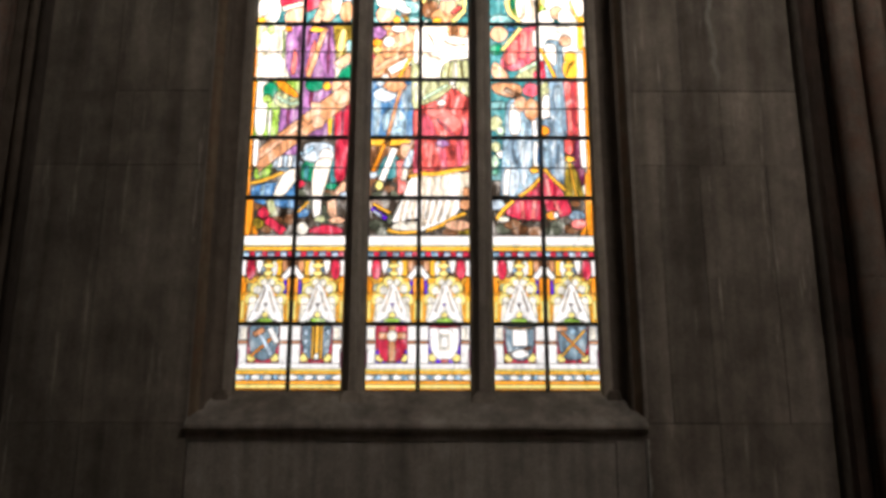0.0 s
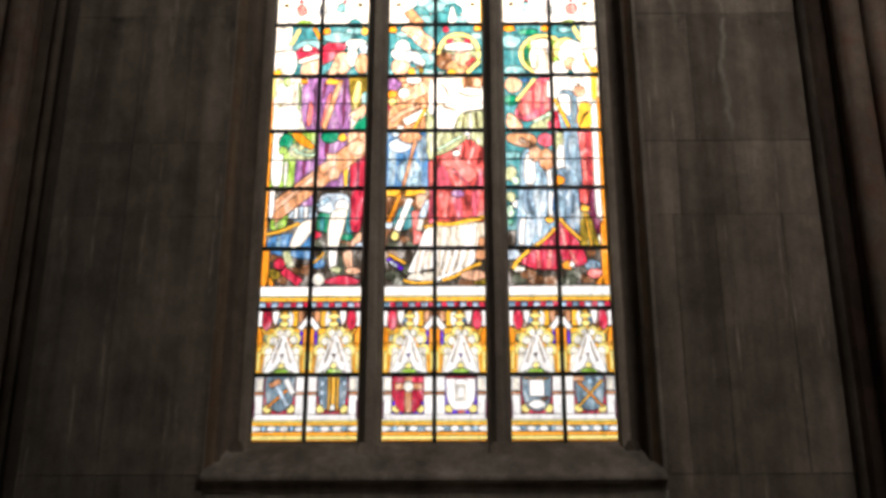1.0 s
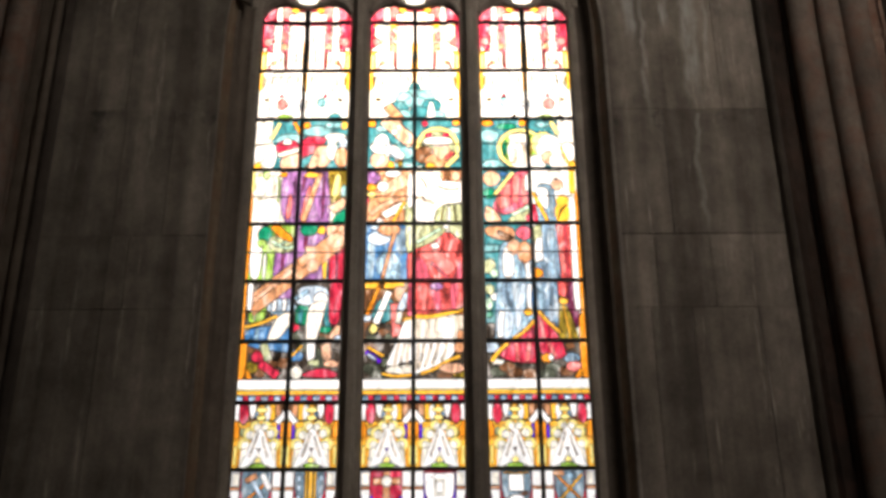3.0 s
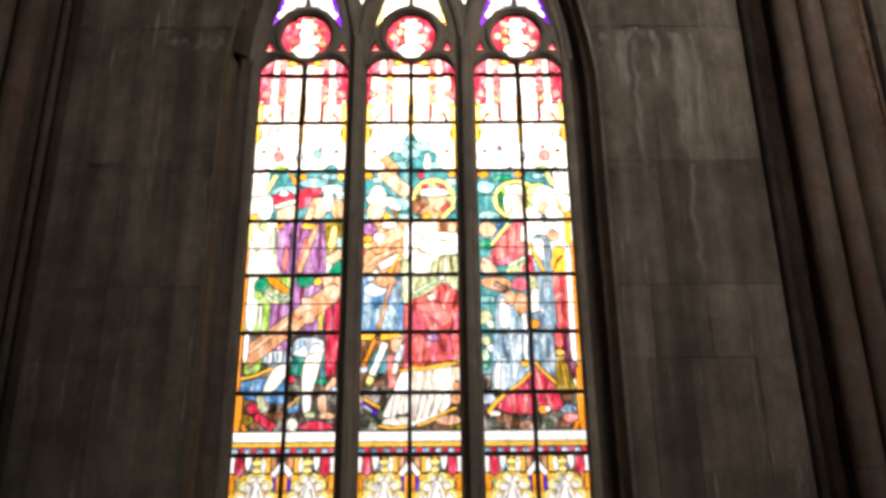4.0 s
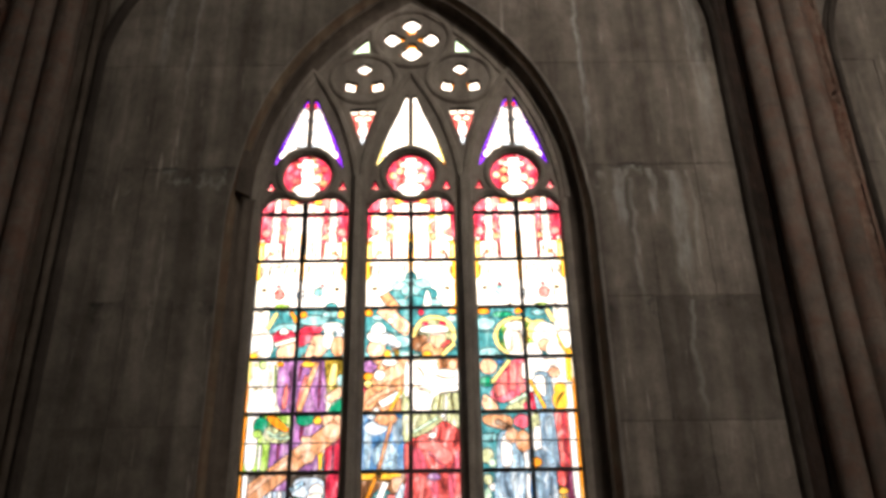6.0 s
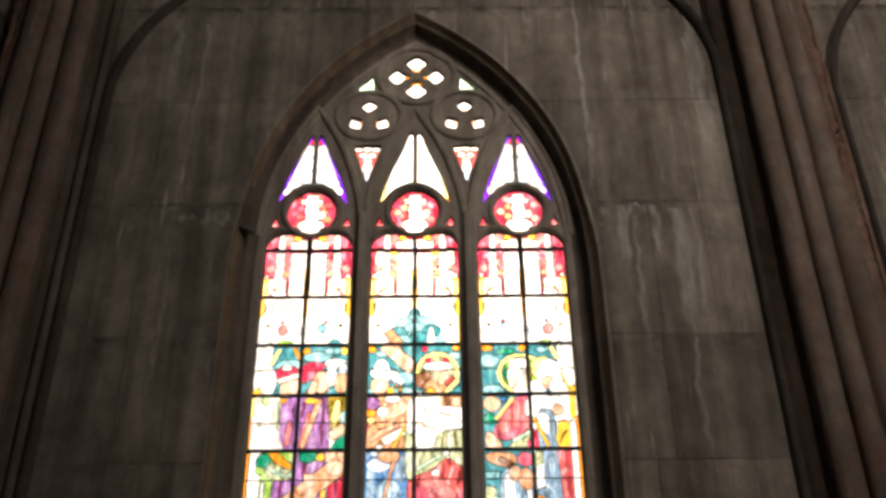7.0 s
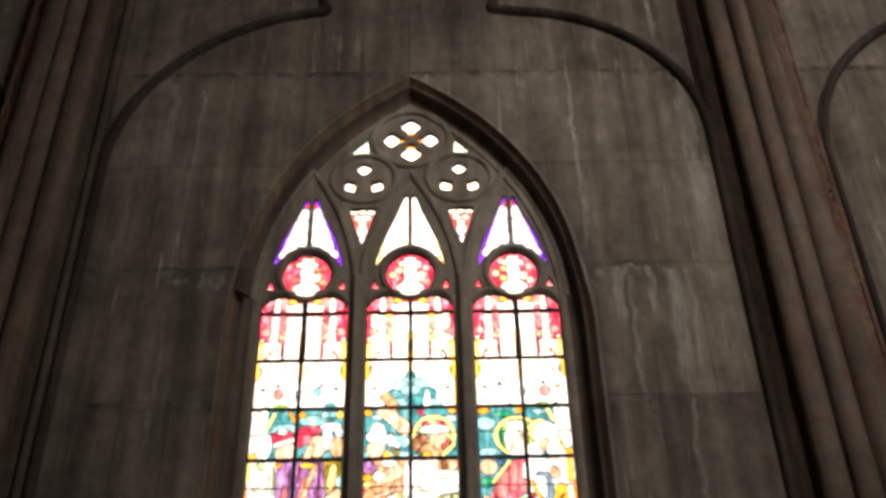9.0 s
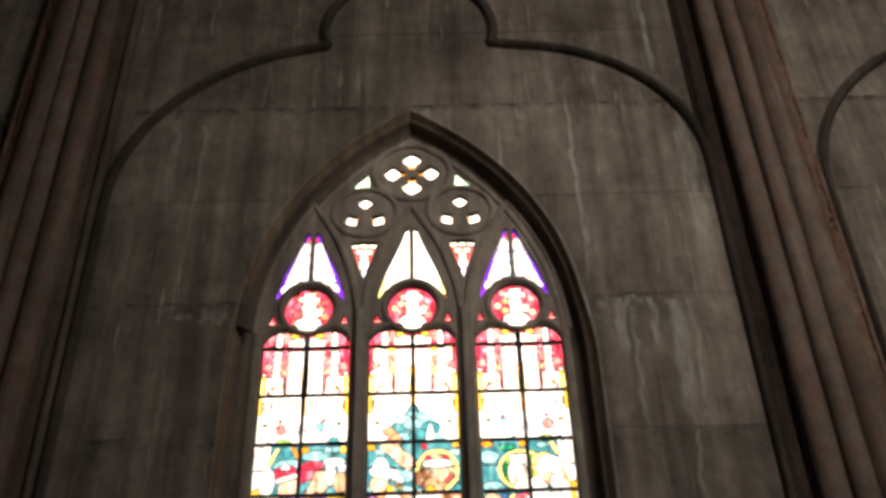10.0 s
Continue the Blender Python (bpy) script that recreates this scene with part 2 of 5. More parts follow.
def box(x0, y0, z0, x1, y1, z1, bevel=0.0, bm=None):
    own = bm or bmesh.new()
    vs = [own.verts.new((x, y, z)) for x in (x0, x1) for y in (y0, y1) for z in (z0, z1)]
    for f in ((0, 1, 3, 2), (4, 6, 7, 5), (0, 4, 5, 1), (2, 3, 7, 6), (0, 2, 6, 4), (1, 5, 7, 3)):
        own.faces.new([vs[i] for i in f])
    if bevel and not bm:
        bmesh.ops.bevel(own, geom=own.edges[:], offset=bevel, segments=2, affect="EDGES")
    return own


def prism(loop, y0, y1, bevel=0.0):
    """A slab with the outline loop of (x, z), from y0 (front) to y1."""
    bm = bmesh.new()
    front = [bm.verts.new((x, y0, z)) for x, z in loop]
    back = [bm.verts.new((x, y1, z)) for x, z in loop]
    face = bm.faces.new(front)
    bm.faces.new(back[::-1])
    n = len(loop)
    for i in range(n):
        bm.faces.new((front[i], back[i], back[(i + 1) % n], front[(i + 1) % n]))
    if bevel:
        bmesh.ops.bevel(bm, geom=face.edges[:], offset=bevel, segments=1, affect="EDGES")
    return bm


def sweep(path, profile, closed=False, ring=True):
    """Sweeps a profile of (across, y) along a path of (x, z); across points to the path's left."""
    bm = bmesh.new()
    rows, n = [], len(path)
    for i in range(n):
        a = Vector(path[i - 1] if i or closed else path[0])
        b = Vector(path[(i + 1) % n] if i < n - 1 or closed else path[-1])
        t = (b - a).normalized()
        nx, nz = -t.y, t.x
        rows.append([bm.verts.new((path[i][0] + nx * u, y, path[i][1] + nz * u)) for u, y in profile])
    m = len(profile)
    for i in range(n if closed else n - 1):
        p, q = rows[i], rows[(i + 1) % n]
        for j in range(m if ring else m - 1):
            bm.faces.new((p[j], p[(j + 1) % m], q[(j + 1) % m], q[j]))
    if ring and not closed:
        bm.faces.new(rows[0])
        bm.faces.new(rows[-1])
    return bm


def roll(r, y, n=12):
    return [(r * math.cos(2 * math.pi * i / n), y + r * math.sin(2 * math.pi * i / n)) for i in range(n)]


def column(x, y, r, z0, z1, n=28):
    bm = bmesh.new()
    bmesh.ops.create_cone(bm, cap_ends=True, segments=n, radius1=r, radius2=r, depth=z1 - z0, matrix=Matrix.Translation((x, y, (z0 + z1) / 2)))
    return bm


def plate(name, loops, y0, y1, bevel, material, parent, label=""):
    """A pierced slab: the first loop of (x, z) is the outline, the others are holes."""
    cu = bpy.data.curves.new(name, "CURVE")
    cu.dimensions, cu.fill_mode = "2D", "BOTH"
    cu.extrude, cu.bevel_depth, cu.bevel_resolution = (y1 - y0) / 2 - bevel, bevel, 1
    cu.offset = -bevel
    for loop in loops:
        s = cu.splines.new("POLY")
        s.points.add(len(loop) - 1)
        for pt, (x, z) in zip(s.points, loop):
            pt.co = (x, z, 0, 1)
        s.use_cyclic_u = True
    tmp = new(name + "_outline", cu)
    me = bpy.data.meshes.new_from_object(tmp.evaluated_get(bpy.context.evaluated_depsgraph_get()))
    bpy.data.objects.remove(tmp)
    me.transform(Matrix.Translation((0, (y0 + y1) / 2, 0)) @ Matrix.Rotation(radians(90), 4, "X"))
    me.materials.clear()
    me.materials.append(material)
    return part(name, me, material, parent, label)


def arch(hw, zs, zap, n=22):
    """A two-centred pointed arch from the left springing over the apex to the right one."""
    h = zap - zs
    c = (h * h - hw * hw) / (2 * hw)
    r, top = hw + c, math.atan2(h, c)
    right = [(-c + r * math.cos(top * i / n), zs + r * math.sin(top * i / n)) for i in range(n + 1)]
    return [(-x, z) for x, z in right] + right[-2::-1]


def arc(cx, cz, r, a0, a1, n=24):
    return [(cx + r * math.cos(radians(a0 + (a1 - a0) * i / n)), cz + r * math.sin(radians(a0 + (a1 - a0) * i / n))) for i in range(n + 1)]


def empty(name, label, category, kind="", group=""):
    return tagged(new(name), label, category, group, kind)


# ---- setting: the closed church bay ----
WALL = -0.35            # inner face of the window wall
SILL = 4.30             # foot of the glass
LANCETS = (-1.161, 0.0, 1.162)
HALF = 0.477
ROWS = (4.30, 4.925, 5.56, 6.17, 6.80, 7.43, 8.055, 8.66, 9.27, 9.90, 10.16)


def opening(s, n=22):
    """Window outline from the glass line (s = 0) to the wall face (s = 1)."""
    return 1.64 + 0.25 * s, 9.9 + 0.05 * s, 13.08 + 0.32 * s


def jamb_line(s):
    """Half width of the straight jamb, a little wider than the arch above it."""
    return 1.64 + 0.32 * s


def half_width(z, s=1.0):
    """Half width at height z: the jamb runs over into the slightly narrower arch."""
    hw, zs, zap = opening(s)
    if z >= zap:
        return 0.0
    h = zap - zs
    c = (h * h - hw * hw) / (2 * hw)
    a = hw if z <= zs else math.sqrt((hw + c) ** 2 - (z - zs) ** 2) - c
    t = min(1.0, max(0.0, (z - 9.55) / 0.9))
    t = t * t * (3 - 2 * t)
    return jamb_line(s) * (1 - t) + a * t


floor = tagged(part("floor", box(-16, -12.5, -0.2, 16, 0.4, 0.0), FLOOR), "worn grey stone church floor", "floor", kind="structure")
tagged(part("ceiling", box(-16, -12.5, 22, 16, 0.4, 22.3), ASHLAR), "high dim stone church ceiling", "ceiling", kind="structure")


def closing_wall(name, x0, y0, x1, y1):
    tagged(part(name, box(x0, y0, 0, x1, y1, 22), ASHLAR), "plain grey stone church wall", "wall", kind="structure")


closing_wall("wall_south", -16, -12.8, 16, -12.5)
closing_wall("wall_east", 16, -12.5, 16.3, 0.4)
closing_wall("wall_west", -16.3, -12.5, -16, 0.4)

hw, zs, zap = opening(0.1)
wall = plate("wall_north", [[(-16, 0), (16, 0), (16, 22), (-16, 22)], [(-hw, SILL - 0.02)] + arch(hw, zs, zap) + [(hw, SILL - 0.02)]],
             -0.02, 0.06, 0.004, ASHLAR, None)
tagged(wall, "tall grey stone wall of large weathered ashlar blocks", "wall", kind="structure")

# moulded jambs and arch of the window, one continuous profile
JAMB_PROFILE = [(0.0, 0.03), (0.0, -0.05), (0.05, -0.085), (0.20, -0.088), (0.24, -0.086), (0.29, -0.084), (0.36, -0.084), (0.45, -0.09), (0.53, -0.105), (0.60, -0.13),
                (0.645, -0.165), (0.665, -0.20), (0.67, -0.235), (0.70, -0.256), (0.75, -0.262), (0.78, -0.262), (0.82, -0.275), (0.94, -0.325), (0.985, -0.348), (1.0, -0.352)]


def sill_z(y):
    return 3.90 + (y + 0.47) / 0.50 * 0.42


def order(profile):
    """One order of the jambs and arch, swept up, over the apex and down."""
    return loft([ring_of(s, y) for s, y in profile])


def loft(lines):
    bm = bmesh.new()
    rings = [[bm.verts.new(v) for v in line] for line in lines]
    for p, q in zip(rings, rings[1:]):
        for j in range(len(p) - 1):
            bm.faces.new((p[j], p[j + 1], q[j + 1], q[j]))
    return bm


def ring_of(s, y):
    hw, zs, zap = opening(s)
    rise = [sill_z(y) - 0.03] + [9.55 + 0.1 * i for i in range(10)]
    rise += [10.45 + (zap - 10.45) * math.sin(math.pi / 2 * i / 30) for i in range(1, 30)]
    right = [(half_width(z, s), z) for z in rise] + [(0.0, zap)]
    line = [(-x, z) for x, z in right] + right[-2::-1]
    return [(x, y, z) for x, z in line]


window = empty("window_1", "tall pointed stained glass window with stone tracery", "window", "structure")
part("inner_order", order(JAMB_PROFILE[:6]), TRACERY, window, "grey stone inner frame of the window")
part("outer_order", order(JAMB_PROFILE[5:16]), JAMB, window, "dark hollow moulding of the jambs and arch")
part("chamfer", order(JAMB_PROFILE[15:]), CHAMFER, window, "brown chamfer of the jambs and arch, lit in its colour")
# flat dark slab takes the place of a shaded notch at the springing
part("springer", prism([(-1.885, 9.98), (-1.730, 9.90), (-1.715, 10.20), (-1.750, 10.50), (-1.800, 10.56), (-1.842, 10.54), (-1.852, 10.33), (-1.866, 10.30), (-1.878, 10.1)], -0.356, -0.30, 0.003), JAMB, window, "dark patch standing in for a shaded notch at the springing")

for sx, e in ((-1, 0.008), (1, 0.018)):
    for a in (0, 1):
        pts = [(sx * 1.972, 3.98), (sx * 1.972, 9.55)] if not a else [(sx * (half_width(9.55 + 3.8 * i / 40) + 0.010), 9.55 + 3.8 * i / 40) for i in range(40)]
        part("arris", sweep([(x, z) for x, z in pts], [(e * f, WALL + h) for f, h in ((1.2, 0.01), (1, -0.005), (0, -0.009), (-1, -0.005), (-1.2, 0.01))]), ARRIS, window, "pale stone edge")

# sloping sill with a drip ledge
profile = [(0.02, 4.325), (-0.03, 4.285), (-0.405, 3.935), (-0.432, 3.912), (-0.440, 3.895), (-0.436, 3.872), (-0.425, 3.862), (-0.385, 3.856), (-0.365, 3.845), (-0.352, 3.815), (-0.345, 3.79), (0.02, 3.79)]
bm = bmesh.new()
ends = []
for x in (-1.0, 1.0):
    ends.append([bm.verts.new((x * 1.972, y, z)) for y, z in profile])
for i in range(len(profile)):
    j = (i + 1) % len(profile)
    bm.faces.new((ends[0][i], ends[0][j], ends[1][j], ends[1][i]))
bm.faces.new(ends[0])
bm.faces.new(ends[1])
part("sill", bm, SILLSTONE, window, "dark sloping stone sill with drip ledge")

# mullions between the lancets
MULLION = [(-0.105, 0.03), (-0.105, -0.05), (-0.085, -0.065), (-0.06, -0.085), (-0.048, -0.125), (-0.028, -0.15), (0.028, -0.15), (0.048, -0.125),
           (0.06, -0.085), (0.085, -0.065), (0.105, -0.05), (0.105, 0.03)]
for x in (-0.5815, 0.5815):
    part("mullion", sweep([(x, SILL - 0.12), (x, 10.35)], MULLION), TRACERY, window)
    bm = prism([(x - 0.108, SILL - 0.18), (x + 0.108, SILL - 0.18), (x + 0.106, SILL - 0.08), (x + 0.07, SILL - 0.03), (x - 0.07, SILL - 0.03), (x - 0.106, SILL - 0.08)], -0.165, 0.0, 0.015)
    part("mullion_base", bm, TRACERY, window)
for sx in (-1, 1):
    x = sx * 1.74
    bm = prism([(x - 0.07, SILL - 0.20), (x + 0.07, SILL - 0.20), (x + 0.065, SILL - 0.06), (x + 0.04, SILL - 0.01), (x - 0.04, SILL - 0.01), (x - 0.065, SILL - 0.06)], -0.13, 0.0, 0.015)
    part("jamb_base", bm, JAMB, window)


# ---- openings of the tracery, as outlines of (x, z) ----
def lobe(cx, cz, ang, r, stretch, dist):
    """A rounded foil that points back to the centre (cx, cz)."""
    ca, sa = math.cos(radians(ang)), math.sin(radians(ang))
    half = [(1.02, 0.0), (0.93, 0.26), (0.66, 0.56), (0.34, 0.90), (0.10, 1.02), (-0.16, 0.96), (-0.36, 0.72), (-0.52, 0.50), (-0.80, 0.40), (-1.06, 0.30)]
    pts = []
    for u, v in half + [(u, -v) for u, v in half[:0:-1]]:
        u, v = (u if u > 0 else u * stretch) * r + dist, v * r * 1.06
        pts.append((cx + u * ca - v * sa, cz + u * sa + v * ca))
    return pts


def head(xc):
    right = [(0.477, 9.78), (0.477, 9.93), (0.462, 9.99), (0.425, 10.05), (0.37, 10.10), (0.30, 10.125), (0.22, 10.128), (0.14, 10.11), (0.06, 10.085)]
    return [(xc - x, z) for x, z in right] + [(xc + x, z) for x, z in right[::-1]]


def dagger(xc, side, top):
    pts = [(0.028, 10.855), (0.12, 10.835), (0.22, 10.775), (0.31, 10.67), (0.40, 10.535), (0.365, 10.72), (0.292, 10.98), (0.20, 11.22), (0.12, 11.43), (0.065, top), (0.028, top)]
    return [(xc + side * x, z) for x, z in (pts if side > 0 else pts[::-1])]


def circle(cx, cz, r, n=32):
    return [(cx + r * math.cos(2 * math.pi * i / n), cz + r * math.sin(2 * math.pi * i / n)) for i in range(n)]


HEADS = [head(x) for x in LANCETS]
ROUNDELS = [[(px, 10.43 + (pz - 10.43) * 1.17) for px, pz in circle(x, 10.43, 0.267)] for x in LANCETS]
DAGGERS = [(i, dagger(x, s, 11.59 if i != 1 else 11.63)) for i, x in enumerate(LANCETS) for s in (-1, 1)]
DROPS = [[(x - 0.155, 11.42), (x, 11.435), (x + 0.155, 11.42), (x + 0.06, 11.06), (x, 10.87), (x - 0.06, 11.06)] for x in (-0.555, 0.595)]
CORNERS = [[(x + s * 0.335, 10.215), (x + s * 0.455, 10.215), (x + s * 0.40, 10.355)][::s] for x in LANCETS for s in (-1, 1)]
TREFOILS = [lobe(x, 11.885, a, 0.093, 1.0 if a == 90 else 0.82, 0.180) for x in (-0.553, 0.590) for a in (90, 212, 328)]
QUATREFOIL = [lobe(0.012, 12.567, a, r, 1.25, 0.235) for a, r in ((0, 0.112), (90, 0.120), (180, 0.112), (270, 0.126))]
SPANDRELS = [[(-0.745, 12.325), (-0.50, 12.325), (-0.525, 12.585)], [(0.535, 12.33), (0.775, 12.335), (0.555, 12.59)]]

hw, zs, zap = opening(0.0)
outline = [(-1.66, 9.80)]
for h in HEADS:
    outline += [(h[0][0], 9.80)] + h[1:-1] + [(h[-1][0], 9.80)]
outline += [(1.66, 9.80)] + arch(hw + 0.02, zs, zap + 0.02)[::-1]
holes = ROUNDELS + [d for _, d in DAGGERS] + DROPS + CORNERS + TREFOILS + QUATREFOIL + SPANDRELS
plate("tracery", [outline] + holes, -0.06, 0.01, 0.008, TRACERY, window, "dark carved stone tracery with foils and daggers")


# raised mouldings on the face of the tracery
def rib(path, r, closed=False, y=-0.06):
    part("tracery_rib", sweep(path, [(r, y + 0.005), (r * 0.86, y - r * 0.55), (r * 0.45, y - r * 0.95), (-r * 0.45, y - r * 0.95), (-r * 0.86, y - r * 0.55), (-r, y + 0.005)], closed), TRACERY, window)


for i, x in enumerate(LANCETS):
    rib([(px, 10.43 + (pz - 10.43) * 1.15) for px, pz in circle(x, 10.43, 0.312, 40)], 0.034, True)
    rib([(px + x, pz) for px, pz in arch(0.565, 10.05, 12.02 if i != 1 else 11.98, 20)], 0.045)
    rib([(x - 0.47, 10.0)] + [(x + px, pz) for px, pz in ((-0.455, 10.06), (-0.40, 10.13), (-0.30, 10.17), (-0.20, 10.17), (-0.10, 10.15))], 0.026)
    rib([(x + px, pz) for px, pz in ((0.10, 10.15), (0.20, 10.17), (0.30, 10.17), (0.40, 10.13), (0.455, 10.06), (0.47, 10.0))], 0.026)
for x in (-0.553, 0.590):
    rib(circle(x, 11.90, 0.385, 40), 0.04, True)
rib(circle(0.012, 12.567, 0.47, 44), 0.042, True)

# ---- glazing: cut glass in lead ----
def area(p):
    return 0.5 * sum(p[i - 1][0] * p[i][1] - p[i][0] * p[i - 1][1] for i in range(len(p)))


def ccw(p):
    return p if area(p) > 0 else p[::-1]


def cut(p, a, b):
    """The parts of a convex outline to the left and to the right of the line a-b."""
    left, right = [], []
    d = [(b[0] - a[0]) * (q[1] - a[1]) - (b[1] - a[1]) * (q[0] - a[0]) for q in p]
    for i in range(len(p)):
        q, r, dq, dr = p[i], p[(i + 1) % len(p)], d[i], d[(i + 1) % len(p)]
        if dq >= 0:
            left.append(q)
        if dq <= 0:
            right.append(q)
        if dq * dr < 0:
            f = dq / (dq - dr)
            m = (q[0] + (r[0] - q[0]) * f, q[1] + (r[1] - q[1]) * f)
            left.append(m)
            right.append(m)
    return left, right


def split(p, shape):
    """What of p lies in the convex shape, and the pieces of p outside it."""
    rest = []
    for i in range(len(shape)):
        p, off = cut(p, shape[i - 1], shape[i])
        if len(off) > 2 and abs(area(off)) > 2e-6:
            rest.append(off)
        if len(p) < 3 or abs(area(p)) < 2e-6:
            return None, rest
    return p, rest


def holds(p, q):
    return all((p[i][0] - p[i - 1][0]) * (q[1] - p[i - 1][1]) - (p[i][1] - p[i - 1][1]) * (q[0] - p[i - 1][0]) >= -1e-9 for i in range(len(p)))


# kindred colours are painted on one pane: a thin line parts them, no lead
KIN = {c: i for i, row in enumerate(("red pink crimson rose", "blue sky steel pale slate", "white cream linen gold yellow amber", "purple plum", "skin tan", "dark brown moss", "lime sage mint", "orange"))
       for c in row.split()}


def glaze(parent, name, bounds, shapes, y=0.0, came=0.0030):
    """One leaded panel: bounds are convex outlines, shapes a list of (colour, convex outline or list of them), laid one over another."""
    pieces = [(ccw(b), 0) for b in bounds]
    colours = [shapes[0][0]]
    for colour, shape in shapes[1:]:
        number, found = len(colours), []
        for outline in shape if isinstance(shape[0], list) else [shape]:
            outline, out = ccw(outline), []
            for p, k in pieces:
                inside, rest = (None, []) if k == number else split(p, outline)
                if inside is None:
                    out.append((p, k))
                else:
                    out += [(r, k) for r in rest]
                    found.append(1)
                    out.append((inside, number))
            pieces = out
        if found:
            colours.append(colour)
    lead = bmesh.new()
    # leads between pieces of different glass
    boxes = [(min(q[0] for q in p), max(q[0] for q in p), min(q[1] for q in p), max(q[1] for q in p)) for p, _ in pieces]
    for p, k in pieces:
        for i in range(len(p)):
            a, b = Vector(p[i - 1]), Vector(p[i])
            n = max(1, int((b - a).length / 0.025))
            side = Vector(((b - a).y, -(b - a).x))
            if side.length < 1e-6:
                continue
            side.normalize()
            start = None
            for j in range(n + 1):
                is_lead = False
                if j < n:
                    m = a + (b - a) * ((j + 0.5) / n) + side * 0.0015
                    for (q, kq), bb in zip(pieces, boxes):
                        if kq < k and bb[0] <= m.x <= bb[1] and bb[2] <= m.y <= bb[3] and holds(q, m):
                            is_lead = True
                            kin = KIN.get(colours[k]) == KIN.get(colours[kq], "")
                            break
                if is_lead and start is None:
                    start = j
                if not is_lead and start is not None:
                    s, e = a + (b - a) * (start / n), a + (b - a) * (j / n)
                    wide = came * (0.5 if kin else 1.05)
                    t = (e - s).normalized() * wide * 0.5
                    o = side * wide
                    c = [s - t + o, e + t + o, e + t - o, s - t - o]
                    f = [lead.verts.new((v.x, y - 0.006, v.y)) for v in c]
                    g = [lead.verts.new((v.x, y + 0.006, v.y)) for v in c]
                    lead.faces.new(f)
                    lead.faces.new(g[::-1])
                    for q in range(4):
                        lead.faces.new((f[q], g[q], g[(q + 1) % 4], f[(q + 1) % 4]))
                    start = None
    edge = ccw(bounds[0])
    mid = Vector((sum(q[0] for q in edge) / len(edge), sum(q[1] for q in edge) / len(edge)))
    panel = part(name, sweep([tuple(mid + (Vector(q) - mid) * 0.985) for q in edge], [(-0.005, y - 0.006), (0.005, y - 0.006), (0.005, y + 0.006), (-0.005, y + 0.006)], True), LEAD, parent)
    if lead.faces:
        tagged(part("leading", lead, LEAD, panel), kind="stuff")
    small = []
    for k, colour in enumerate(colours):
        for group in joined([p for p, kp in pieces if kp == k]):
            if sum(abs(area(p)) for p in group) < SMALL:
                small.append((colour, group))
            else:
                part("glass_piece", pane_mesh([(colour, group)], y), None, panel)
    if small:
        tagged(part("glass_chip", pane_mesh(small, y), None, panel), kind="stuff")
    return panel


SMALL = 0.0022


def joined(polys):
    """Sorts fragments of one piece into connected groups and gives neighbours common corners."""
    corners = {(round(q[0], 5), round(q[1], 5)) for p in polys for q in p}
    full = []
    for p in polys:
        p = [(round(q[0], 5), round(q[1], 5)) for q in p]
        out = []
        for i in range(len(p)):
            a, b = p[i - 1], p[i]
            dx, dz = b[0] - a[0], b[1] - a[1]
            length = math.hypot(dx, dz)
            if length < 2e-5:
                continue
            on = []
            for c in corners:
                f = ((c[0] - a[0]) * dx + (c[1] - a[1]) * dz) / length
                if 2e-5 < f < length - 2e-5 and abs((c[0] - a[0]) * dz - (c[1] - a[1]) * dx) / length < 3e-5:
                    on.append((f, c))
            out += [c for _, c in sorted(on)] + [b]
        clean = []
        for q in out:
            if q not in clean:
                clean.append(q)
        if len(clean) > 2:
            full.append(clean)
    groups = []
    for p in full:
        mine = [p]
        edges = {frozenset((p[i - 1], p[i])) for i in range(len(p))}
        others = []
        for g, ge in groups:
            if ge & edges:
                mine += g
                edges = edges | ge
            else:
                others.append((g, ge))
        groups = others + [(mine, edges)]
    return [g for g, _ in groups]


def pane_mesh(items, y):
    """Thin solid panes: a front, a back and a rim."""
    verts, faces, mats, order = [], [], [], []
    for colour, polys in items:
        if colour not in order:
            order.append(colour)
        index, uses = {}, {}
        for p in polys:
            for q in p:
                if q not in index:
                    index[q] = len(verts)
                    verts.extend(((q[0], y - 0.002, q[1]), (q[0], y + 0.002, q[1])))
            for i in range(len(p)):
                e = frozenset((p[i - 1], p[i]))
                uses[e] = None if e in uses else (p[i - 1], p[i])
            faces.append([index[q] for q in p])
            faces.append([index[q] + 1 for q in p[::-1]])
            mats += [order.index(colour)] * 2
        for e in uses.values():
            if e:
                i, j = index[e[0]], index[e[1]]
                faces.append((i, i + 1, j + 1, j))
                mats.append(order.index(colour))
    me = bpy.data.meshes.new("glass_piece")
    me.from_pydata(verts, [], faces)
    for colour in order:
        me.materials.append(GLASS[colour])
    me.polygons.foreach_set("material_index", mats)
    me.update()
    return me


def zrow(v):
    i = max(0, min(len(ROWS) - 2, int(v)))
    return ROWS[i] + (ROWS[i + 1] - ROWS[i]) * (v - i)


cutter = random.Random(23)


